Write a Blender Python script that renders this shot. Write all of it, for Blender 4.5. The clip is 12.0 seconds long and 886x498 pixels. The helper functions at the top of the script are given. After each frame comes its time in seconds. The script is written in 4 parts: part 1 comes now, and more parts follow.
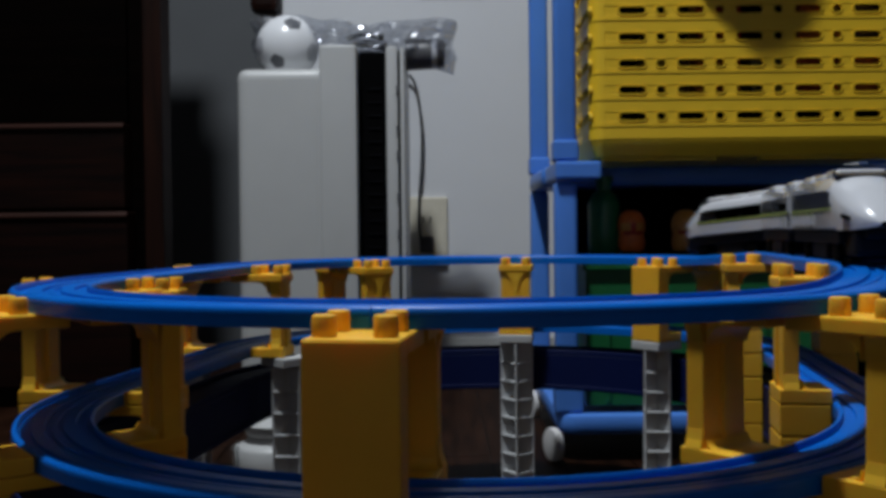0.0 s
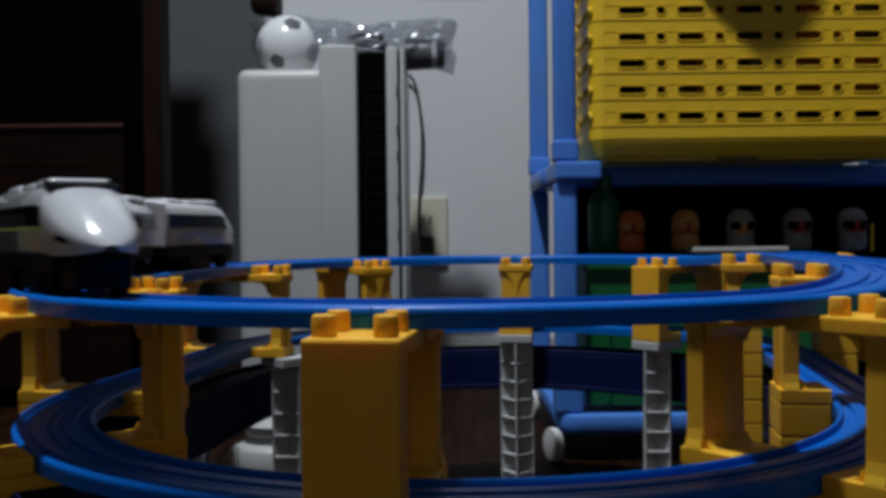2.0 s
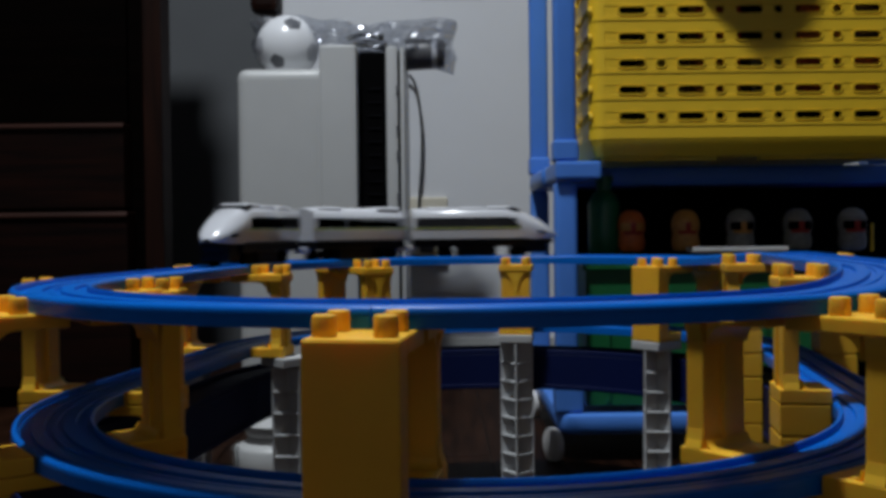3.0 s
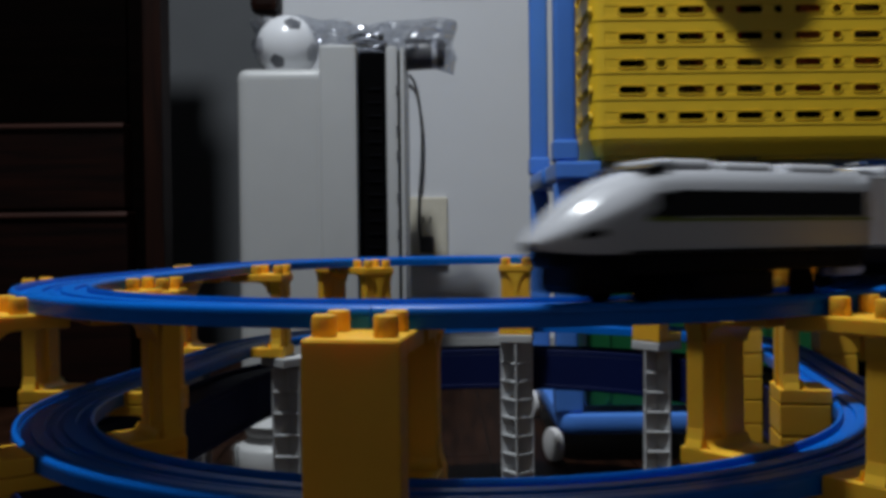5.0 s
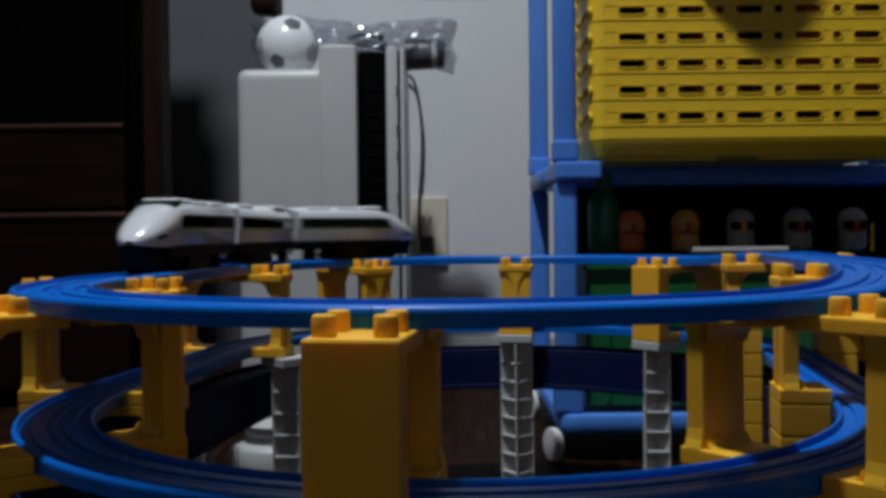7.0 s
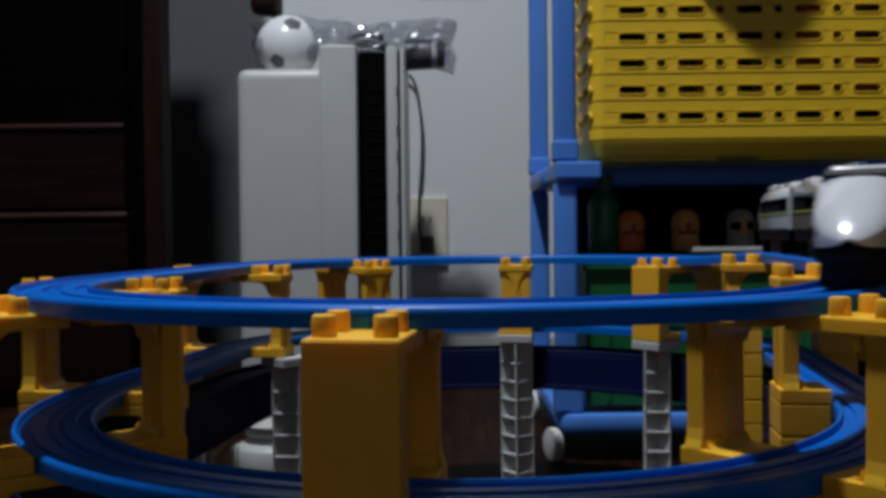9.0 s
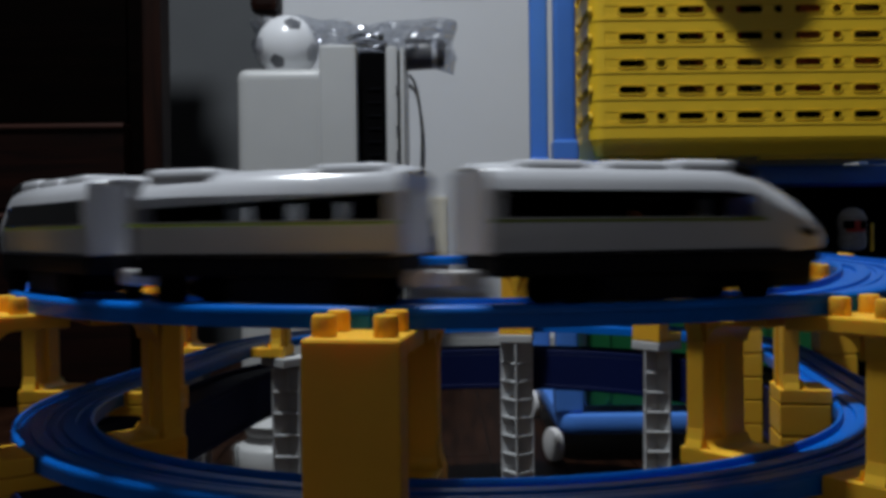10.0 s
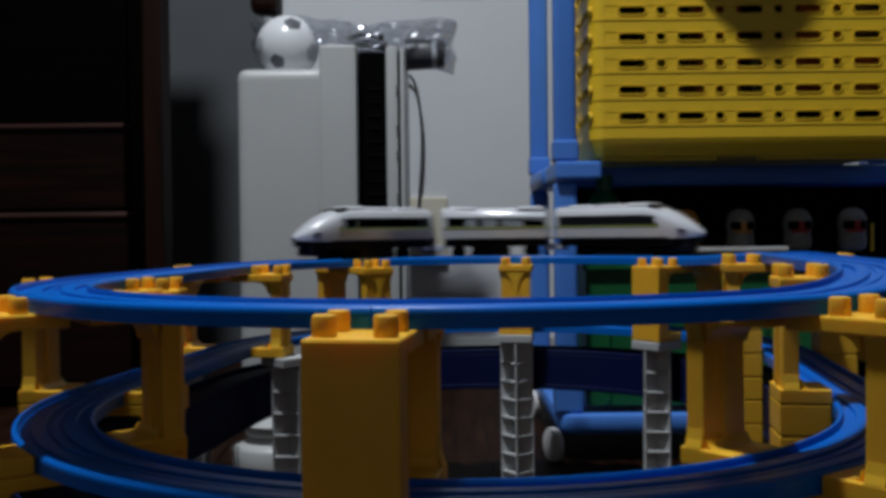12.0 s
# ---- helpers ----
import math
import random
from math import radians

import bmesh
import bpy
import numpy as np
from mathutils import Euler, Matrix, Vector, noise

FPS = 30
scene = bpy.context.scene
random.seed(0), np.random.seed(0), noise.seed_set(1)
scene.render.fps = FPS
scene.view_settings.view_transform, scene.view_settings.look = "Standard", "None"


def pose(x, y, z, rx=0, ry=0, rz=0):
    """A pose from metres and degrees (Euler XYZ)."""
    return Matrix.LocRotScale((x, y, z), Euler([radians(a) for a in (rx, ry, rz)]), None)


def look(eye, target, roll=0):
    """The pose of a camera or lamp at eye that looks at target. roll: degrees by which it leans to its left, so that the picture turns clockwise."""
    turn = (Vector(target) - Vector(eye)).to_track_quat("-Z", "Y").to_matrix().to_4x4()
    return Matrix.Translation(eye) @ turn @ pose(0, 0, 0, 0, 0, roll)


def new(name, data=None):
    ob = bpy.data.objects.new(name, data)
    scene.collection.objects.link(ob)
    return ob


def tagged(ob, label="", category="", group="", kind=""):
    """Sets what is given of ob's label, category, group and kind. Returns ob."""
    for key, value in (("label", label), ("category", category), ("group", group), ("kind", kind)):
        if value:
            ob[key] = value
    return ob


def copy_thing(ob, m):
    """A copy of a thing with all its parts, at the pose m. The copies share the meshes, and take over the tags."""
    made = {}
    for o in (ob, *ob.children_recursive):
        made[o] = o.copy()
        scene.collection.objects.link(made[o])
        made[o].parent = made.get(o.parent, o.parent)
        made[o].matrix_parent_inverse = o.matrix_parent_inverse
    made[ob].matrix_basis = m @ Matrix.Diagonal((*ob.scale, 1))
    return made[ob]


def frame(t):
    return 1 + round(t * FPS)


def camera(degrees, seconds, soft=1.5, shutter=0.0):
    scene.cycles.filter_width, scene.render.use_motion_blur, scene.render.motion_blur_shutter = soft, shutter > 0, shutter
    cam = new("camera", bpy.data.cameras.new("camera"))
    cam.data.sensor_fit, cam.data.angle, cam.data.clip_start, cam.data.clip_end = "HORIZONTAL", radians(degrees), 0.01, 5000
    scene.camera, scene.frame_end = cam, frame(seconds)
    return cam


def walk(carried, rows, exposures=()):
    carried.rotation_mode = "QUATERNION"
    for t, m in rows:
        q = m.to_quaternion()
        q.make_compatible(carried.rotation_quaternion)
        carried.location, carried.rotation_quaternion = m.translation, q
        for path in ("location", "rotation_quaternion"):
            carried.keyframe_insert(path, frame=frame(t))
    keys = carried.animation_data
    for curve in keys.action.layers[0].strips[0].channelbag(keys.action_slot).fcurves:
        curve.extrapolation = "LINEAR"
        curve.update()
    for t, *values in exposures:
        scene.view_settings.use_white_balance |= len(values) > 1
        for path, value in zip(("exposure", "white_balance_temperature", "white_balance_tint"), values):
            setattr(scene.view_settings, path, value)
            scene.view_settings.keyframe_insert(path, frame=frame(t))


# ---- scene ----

# ---- camera ----
EYE = (0.0, 0.0, 0.2302)
cam = camera(47.61, 12.0, soft=3.9, shutter=0.5)
VIEW = look(EYE, (0.0, math.cos(radians(1.007)), 0.2302 - math.sin(radians(1.007))), -0.62)
walk(cam, [(0.0, VIEW), (12.0, VIEW)], [(0.0, 0.0), (12.0, 0.0)])

# ---- world and lamps ----
world = bpy.data.worlds.new("world")
scene.world = world
world.use_nodes = True
world.node_tree.nodes["Background"].inputs[0].default_value = (0.5, 0.6, 0.8, 1)
world.node_tree.nodes["Background"].inputs[1].default_value = 0.0

LAMP_AT = (-0.31, 0.47, 2.28)
lamp_data = bpy.data.lights.new("ceiling_lamp_light", "AREA")
lamp_data.shape, lamp_data.size, lamp_data.energy, lamp_data.color = "DISK", 0.14, 45.0, (0.89, 0.95, 1.0)
lamp_light = new("ceiling_lamp_light", lamp_data)
lamp_light.matrix_world = look(LAMP_AT, (LAMP_AT[0], LAMP_AT[1] + 0.0001, 0))


# ---- materials ----
def material(name, colour, rough=0.4, metal=0.0, vary=0.12, scale=60.0, bump=0.05, fine=600.0, spec=0.5, coat=0.0):
    m = bpy.data.materials.new(name)
    m.use_nodes = True
    nt = m.node_tree
    b = nt.nodes["Principled BSDF"]
    geo = nt.nodes.new("ShaderNodeTexCoord")
    big = nt.nodes.new("ShaderNodeTexNoise")
    big.inputs["Scale"].default_value = scale
    big.inputs["Detail"].default_value = 6
    nt.links.new(geo.outputs["Object"], big.inputs["Vector"])
    small = nt.nodes.new("ShaderNodeTexNoise")
    small.inputs["Scale"].default_value = fine
    small.inputs["Detail"].default_value = 3
    nt.links.new(geo.outputs["Object"], small.inputs["Vector"])
    ramp = nt.nodes.new("ShaderNodeMix")
    ramp.data_type = "RGBA"
    lo = [c * (1 - vary) for c in colour]
    hi = [min(1, c * (1 + vary)) for c in colour]
    ramp.inputs[6].default_value, ramp.inputs[7].default_value = (*lo, 1), (*hi, 1)
    nt.links.new(big.outputs["Fac"], ramp.inputs[0])
    nt.links.new(ramp.outputs[2], b.inputs["Base Color"])
    rr = nt.nodes.new("ShaderNodeMapRange")
    rr.inputs[3].default_value, rr.inputs[4].default_value = max(0.02, rough - 0.1), min(1, rough + 0.1)
    nt.links.new(small.outputs["Fac"], rr.inputs[0])
    nt.links.new(rr.outputs[0], b.inputs["Roughness"])
    bp = nt.nodes.new("ShaderNodeBump")
    bp.inputs["Strength"].default_value = bump
    bp.inputs["Distance"].default_value = 0.001
    nt.links.new(small.outputs["Fac"], bp.inputs["Height"])
    nt.links.new(bp.outputs[0], b.inputs["Normal"])
    b.inputs["Metallic"].default_value = metal
    b.inputs["Specular IOR Level"].default_value = spec
    b.inputs["Coat Weight"].default_value = coat
    return m


def wood(name, dark, light, rough, along="X", scale=3.0, plank=0.0):
    """Stained wood, its grain along one axis; plank gives the width of floor boards."""
    m = bpy.data.materials.new(name)
    m.use_nodes = True
    nt = m.node_tree
    b = nt.nodes["Principled BSDF"]
    tc = nt.nodes.new("ShaderNodeTexCoord")
    mp = nt.nodes.new("ShaderNodeMapping")
    s = {"X": (scale, scale * 14, scale * 14), "Y": (scale * 14, scale, scale * 14), "Z": (scale * 14, scale * 14, scale)}[along]
    mp.inputs["Scale"].default_value = s
    nt.links.new(tc.outputs["Object"], mp.inputs["Vector"])
    n = nt.nodes.new("ShaderNodeTexNoise")
    n.inputs["Scale"].default_value = 2.0
    n.inputs["Detail"].default_value = 8
    n.inputs["Distortion"].default_value = 0.6
    nt.links.new(mp.outputs[0], n.inputs["Vector"])
    r = nt.nodes.new("ShaderNodeValToRGB")
    r.color_ramp.elements[0].position, r.color_ramp.elements[0].color = 0.3, (*dark, 1)
    r.color_ramp.elements[1].position, r.color_ramp.elements[1].color = 0.72, (*light, 1)
    nt.links.new(n.outputs["Fac"], r.inputs[0])
    nt.links.new(r.outputs[0], b.inputs["Base Color"])
    b.inputs["Roughness"].default_value = rough
    b.inputs["Specular IOR Level"].default_value = 0.25
    bp = nt.nodes.new("ShaderNodeBump")
    bp.inputs["Strength"].default_value = 0.12
    bp.inputs["Distance"].default_value = 0.001
    nt.links.new(n.outputs["Fac"], bp.inputs["Height"])
    nt.links.new(bp.outputs[0], b.inputs["Normal"])
    return m


def glassy(name, colour, rough=0.1, trans=1.0, ior=1.45):
    m = bpy.data.materials.new(name)
    m.use_nodes = True
    b = m.node_tree.nodes["Principled BSDF"]
    b.inputs["Base Color"].default_value = (*colour, 1)
    b.inputs["Roughness"].default_value = rough
    b.inputs["Transmission Weight"].default_value = trans
    b.inputs["IOR"].default_value = ior
    return m


BLUE = material("track_blue_plastic", (0.0, 0.130, 0.57), 0.34, vary=0.14, scale=40, spec=0.24)
NAVY = material("viaduct_navy_plastic", (0.0004, 0.006, 0.055), 0.6, vary=0.15, scale=30, spec=0.2)
YELLOW = material("pier_yellow_plastic", (0.92, 0.475, 0.03), 0.46, vary=0.08, scale=45)
yellow_shader = YELLOW.node_tree.nodes["Principled BSDF"]
yellow_shader.inputs["Subsurface Weight"].default_value = 0.2
yellow_shader.inputs["Subsurface Radius"].default_value = (1.0, 0.42, 0.05)
yellow_shader.inputs["Subsurface Scale"].default_value = 0.010
GREY = material("lattice_grey_plastic", (0.50, 0.51, 0.52), 0.45, vary=0.1, scale=50)
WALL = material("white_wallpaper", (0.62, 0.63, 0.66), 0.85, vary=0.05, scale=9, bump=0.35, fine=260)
# The alcove's dimness is put into this colour, far darker than the white wall.
WALL_SHADE_GREY = material("grey_wallpaper", (0.105, 0.11, 0.118), 0.85, vary=0.1, scale=7, bump=0.35, fine=260)
# Unseen wall behind the camera; its tone sets the front fill light.
WALL_BOUNCE = material("bounce_wall_grey", (0.42, 0.42, 0.425), 0.85, vary=0.08, scale=7, bump=0.35, fine=260)
CEIL = material("ceiling_paper", (0.55, 0.55, 0.55), 0.9, vary=0.04, scale=6, bump=0.3, fine=200)
DARKWOOD = wood("dark_stained_wood", (0.0022, 0.0005, 0.0003), (0.011, 0.0026, 0.0012), 0.5)
DARKWOOD.node_tree.nodes["Principled BSDF"].inputs["Specular IOR Level"].default_value = 0.12
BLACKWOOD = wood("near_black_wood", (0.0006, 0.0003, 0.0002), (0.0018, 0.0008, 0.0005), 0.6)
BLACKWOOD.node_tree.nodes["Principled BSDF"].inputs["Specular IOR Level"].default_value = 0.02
REDWOOD = wood("red_brown_wood", (0.006, 0.002, 0.0012), (0.018, 0.0055, 0.003), 0.55, "Z")
REDWOOD.node_tree.nodes["Principled BSDF"].inputs["Specular IOR Level"].default_value = 0.1
# Lighter than the drawers: the highlight along their top edges is put into it.
GLINTWOOD = wood("edge_glint_red_brown_wood", (0.014, 0.005, 0.0035), (0.034, 0.012, 0.008), 0.35)
FLOORWOOD = wood("floor_board_wood", (0.005, 0.0018, 0.0009), (0.024, 0.0090, 0.0045), 0.55, "Y")
FLOORWOOD.node_tree.nodes["Principled BSDF"].inputs["Specular IOR Level"].default_value = 0.04
# Unseen side walls, set dark so that they return little fill.
WALL_DIM = material("unseen_wall_dark_grey", (0.055, 0.056, 0.056), 0.9, vary=0.2, scale=8)
BLACKGAP = material("black_shadow_gap", (0.004, 0.004, 0.004), 0.8)
WHITE = material("white_train_plastic", (0.61, 0.62, 0.66), 0.2, vary=0.03, scale=60, coat=0.9)
IVORY = material("ivory_appliance_plastic", (0.45, 0.455, 0.455), 0.42, vary=0.05, scale=20)
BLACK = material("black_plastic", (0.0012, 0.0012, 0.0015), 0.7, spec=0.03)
WINDOWBLACK = material("black_window_band", (0.008, 0.008, 0.01), 0.18)
LIME = material("lime_stripe_paint", (0.20, 0.25, 0.03), 0.4)
SKIRT = material("black_skirt_plastic", (0.004, 0.004, 0.007), 0.6, spec=0.15)
SHELFBLUE = material("shelf_blue_plastic", (0.075, 0.23, 0.70), 0.38, vary=0.1, scale=18)
BASKET = material("basket_yellow_plastic", (0.82, 0.52, 0.022), 0.42, vary=0.06, scale=15)
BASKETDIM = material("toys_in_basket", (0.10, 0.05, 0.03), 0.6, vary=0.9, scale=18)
GREEN = material("green_crate_plastic", (0.01, 0.12, 0.035), 0.4)
OUTLETIVORY = material("outlet_ivory_plastic", (0.62, 0.58, 0.48), 0.4)
CORDGREY = material("cord_grey_rubber", (0.03, 0.03, 0.033), 0.5)
TINTED = glassy("tinted_window", (0.62, 0.63, 0.66), 0.02, 1.0, 1.02)


def film_sheet(name):
    """Thin clear film: mostly see-through, with a share of gloss."""
    m = bpy.data.materials.new(name)
    m.use_nodes = True
    nt = m.node_tree
    out = nt.nodes["Material Output"]
    nt.nodes.remove(nt.nodes["Principled BSDF"])
    clear, gloss, mix = nt.nodes.new("ShaderNodeBsdfTransparent"), nt.nodes.new("ShaderNodeBsdfGlossy"), nt.nodes.new("ShaderNodeMixShader")
    clear.inputs[0].default_value = (0.78, 0.79, 0.82, 1)
    gloss.inputs["Roughness"].default_value = 0.22
    gloss.inputs[0].default_value = (0.9, 0.92, 0.95, 1)
    mix.inputs[0].default_value = 0.22
    nt.links.new(clear.outputs[0], mix.inputs[1])
    nt.links.new(gloss.outputs[0], mix.inputs[2])
    nt.links.new(mix.outputs[0], out.inputs[0])
    return m


CLEAR = film_sheet("clear_plastic_film")
JARGLASS = glassy("jar_glass", (0.9, 0.93, 0.93), 0.05)
TOYORANGE = material("orange_toy_plastic", (0.66, 0.15, 0.03), 0.4, vary=0.4, scale=160)
TOYSKIN = material("tan_toy_plastic", (0.62, 0.29, 0.07), 0.4, vary=0.4, scale=160)
BOTTLEGREEN = material("green_bottle_plastic", (0.006, 0.13, 0.055), 0.3)
TOYGREY = material("grey_toy_plastic", (0.30, 0.29, 0.27), 0.45, vary=0.5, scale=160)
TOYRED = material("red_toy_plastic", (0.45, 0.03, 0.02), 0.4)
TOYWHITE = material("pale_toy_plastic", (0.45, 0.44, 0.43), 0.45)
BALLWHITE = material("white_ball_vinyl", (0.72, 0.73, 0.76), 0.25, vary=0.05, scale=30)
BALLGREY = material("grey_ball_patch", (0.42, 0.43, 0.47), 0.35)
PATCHDARK = material("dark_ball_patch", (0.10, 0.105, 0.12), 0.35)
STRIPGREY = material("charcoal_plastic", (0.075, 0.075, 0.083), 0.4)
CASTER = material("caster_grey_plastic", (0.66, 0.65, 0.65), 0.5)


# ---- mesh helpers ----
def mesh_of(bm, name, mat, smooth=False):
    bmesh.ops.recalc_face_normals(bm, faces=bm.faces)
    me = bpy.data.meshes.new(name)
    bm.to_mesh(me)
    bm.free()
    me.materials.append(mat)
    if smooth:
        for p in me.polygons:
            p.use_smooth = True
        me.set_sharp_from_angle(angle=radians(40))
    return me


def part(name, bm, mat, parent, label="", smooth=False, at=None):
    ob = new(name, mesh_of(bm, name, mat, smooth))
    ob.parent = parent
    if at is not None:
        ob.matrix_basis = at
    if label:
        ob["label"] = label
    return ob


def thing(name, at, label, category, group=""):
    ob = new(name)
    ob.empty_display_size = 0.02
    ob.matrix_basis = at
    return tagged(ob, label, category, group)


def solo(name, bm, mat, at, label, category="", group="", kind="", smooth=False):
    ob = new(name, mesh_of(bm, name, mat, smooth))
    ob.matrix_basis = at
    return tagged(ob, label, category, group, kind)


def box(x0, x1, y0, y1, z0, z1, bev=0.0, bm=None, seg=2):
    own = bmesh.new()
    v = bmesh.ops.create_cube(own, size=1.0)["verts"]
    for q in v:
        q.co = Vector((x0 + (q.co.x + 0.5) * (x1 - x0), y0 + (q.co.y + 0.5) * (y1 - y0), z0 + (q.co.z + 0.5) * (z1 - z0)))
    if bev:
        bmesh.ops.bevel(own, geom=own.edges[:], offset=bev, segments=seg, profile=0.6, affect="EDGES")
    return own if bm is None else join(bm, own)


def join(bm, other):
    me = bpy.data.meshes.new("join")
    other.to_mesh(me)
    other.free()
    bm.from_mesh(me)
    bpy.data.meshes.remove(me)
    return bm


def cyl(r0, r1, z0, z1, n=20, at=None, bm=None, bev=0.0):
    own = bmesh.new()
    bmesh.ops.create_cone(own, cap_ends=True, segments=n, radius1=r0, radius2=r1, depth=z1 - z0)
    bmesh.ops.translate(own, vec=(0, 0, (z0 + z1) / 2), verts=own.verts)
    if bev:
        rim = [e for e in own.edges if abs(e.verts[0].co.z - e.verts[1].co.z) < 1e-6]
        bmesh.ops.bevel(own, geom=rim, offset=bev, segments=2, profile=0.6, affect="EDGES")
    if at is not None:
        bmesh.ops.transform(own, matrix=at, verts=own.verts)
    return own if bm is None else join(bm, own)


def sweep(profile, places, closed_ends=True):
    """Sweep a closed (u, z) outline along places (x, y, nx, ny[, height]), n being the sideways unit vector."""
    bm = bmesh.new()
    rings = []
    for x, y, nx, ny, *up in places:
        rings.append([bm.verts.new((x + nx * u, y + ny * u, z + sum(up))) for u, z in profile])
    k = len(profile)
    for a, b in zip(rings, rings[1:]):
        for i in range(k):
            bm.faces.new((a[i], a[(i + 1) % k], b[(i + 1) % k], b[i]))
    if closed_ends:
        bm.faces.new(rings[0])
        bm.faces.new(rings[-1][::-1])
    return bm


def tube(points, r, n=10):
    """A round cord along points."""
    bm = bmesh.new()
    rings = []
    pts = [Vector(p) for p in points]
    for i, p in enumerate(pts):
        d = (pts[min(i + 1, len(pts) - 1)] - pts[max(i - 1, 0)]).normalized()
        a = d.cross(Vector((0.3, 1, 0.2))).normalized()
        b = d.cross(a)
        rings.append([bm.verts.new(p + r * (math.cos(t) * a + math.sin(t) * b)) for t in [math.tau * k / n for k in range(n)]])
    for a, b in zip(rings, rings[1:]):
        for i in range(n):
            bm.faces.new((a[i], a[(i + 1) % n], b[(i + 1) % n], b[i]))
    bm.faces.new(rings[0])
    bm.faces.new(rings[-1][::-1])
    return bm


# ---- plan ----
WALL_Y = 1.75
GROUND = -0.0173
ROOM = (-1.9, 1.9, -1.6, 2.35)
LAYOUT = pose(0.0105, 0.5637, 0, 0, 0, -8.513)      # the oval's near centre and turn
STRAIGHT, RAD, HALF = 0.216, 0.215, 0.019
RISE = 0.0065
PERIMETER = math.tau * RAD + 2 * STRAIGHT
TOP, MIDDLE = 0.198, 0.132                            # undersides of the two track loops

# ---- room ----
def room():
    x0, x1, y0, y1 = ROOM
    floor = solo("floor", box(x0, x1, y0, y1, GROUND - 0.05, GROUND - 0.003), BLACKGAP, pose(0, 0, 0), "dark brown wooden board floor", kind="structure")
    k = 0
    w = 0.075
    x = x0
    while x < x1:
        y = y0 - 0.45 * ((k * 7) % 5) / 5
        while y < y1:
            a, b = max(y, y0), min(y + 0.9, y1)
            if b - a > 0.02:
                part("board", box(x + 0.0006, min(x + w, x1) - 0.0006, a + 0.0006, b - 0.0006, GROUND - 0.01, GROUND), FLOORWOOD, floor)
            y += 0.9
        x += w
        k += 1
    solo("ceiling", box(x0, x1, y0, y1, 2.4, 2.45), CEIL, pose(0, 0, 0), "plain white papered ceiling", kind="structure")
    solo("wall_north", box(-0.305, x1, WALL_Y, WALL_Y + 0.1, GROUND, 2.4), WALL, pose(0, 0, 0), "white papered wall lit from above", kind="structure")
    solo("wall_alcove", box(x0, -0.305, 2.25, 2.35, GROUND, 2.4), WALL_SHADE_GREY, pose(0, 0, 0), "papered alcove wall, its shade put into a dark grey colour", kind="structure")
    solo("wall_return", box(-0.305, -0.205, WALL_Y + 0.1, 2.35, GROUND, 2.4), WALL_SHADE_GREY, pose(0, 0, 0), "papered return wall in the alcove's shade-grey colour", kind="structure")
    solo("wall_east", box(x1, x1 + 0.1, y0, WALL_Y + 0.1, GROUND, 2.4), WALL_DIM, pose(0, 0, 0), "unseen side wall, kept dark grey to limit bounced light", kind="structure")
    solo("wall_west", box(x0 - 0.1, x0, y0, y1, GROUND, 2.4), WALL_DIM, pose(0, 0, 0), "unseen side wall, kept dark grey to limit bounced light", kind="structure")
    solo("wall_south", box(x0, x1, y0 - 0.1, y0, GROUND, 2.4), WALL_BOUNCE, pose(0, 0, 0), "unseen light grey wall, added to bounce light forward", kind="structure")
    solo("baseboard", box(-0.305, x1, WALL_Y - 0.008, WALL_Y - 0.0005, GROUND, 0.045, 0.002), IVORY, pose(0, 0, 0), "ivory baseboard along the wall", kind="structure")


# ---- the toy railway ----
def arc_places(centre, a0, a1, r, n):
    out = []
    for i in range(n + 1):
        a = radians(a0 + (a1 - a0) * i / n)
        out.append((centre[0] + r * math.cos(a), centre[1] + r * math.sin(a), math.cos(a), math.sin(a)))
    return out


def bar(u0, u1, z0, z1, r=0.0004):
    """Outline of a swept bar with softened upper edges."""
    return [(u0, z0), (u1, z0), (u1, z1 - r), (u1 - r, z1), (u0 + r, z1), (u0, z1 - r)]


def side_wall(sign):
    """A track's side wall with its outer shoulder well rounded."""
    pts = [(0.0163, 0.0046), (0.0189, 0.0046)]
    pts += [(0.0167 + 0.0022 * math.cos(radians(a)), 0.0055 + 0.0022 * math.sin(radians(a))) for a in (5, 25, 45, 65, 85)]
    pts += [(0.0165, 0.0077), (0.0163, 0.0074)]
    return [(sign * u, z) for u, z in pts]


def lift(s):
    """Height of the upper loop over its plane: the straight beside the rack rides up on packed bricks."""
    s = s % PERIMETER
    run = math.pi * RAD / 4
    if s < STRAIGHT:
        return RISE
    away = min(s - STRAIGHT, PERIMETER - s)
    if away > run:
        return 0.0
    t = 1 - away / run
    return RISE * t * t * (3 - 2 * t)


RAIL = [("bed", bar(-0.0189, 0.0189, 0.0, 0.0045, 0.0001)), ("inner_wall", side_wall(-1)), ("outer_wall", side_wall(1)),
        ("rail", bar(-0.0105, -0.0040, 0.0046, 0.0062)), ("rail", bar(0.0040, 0.0105, 0.0046, 0.0062)), ("rack_strip", bar(-0.0014, 0.0014, 0.0046, 0.0056, 0.0003))]
VIADUCT = [("girder", bar(-0.019, 0.019, 0.0, 0.034, 0.0008)), ("inner_wall", bar(-0.019, -0.016, 0.0341, 0.038)), ("outer_wall", bar(0.016, 0.019, 0.0341, 0.038)),
           ("inner_ledge", bar(-0.0202, -0.0191, 0.001, 0.0045, 0.0003)), ("outer_ledge", bar(0.0191, 0.0202, 0.001, 0.0045, 0.0003))]


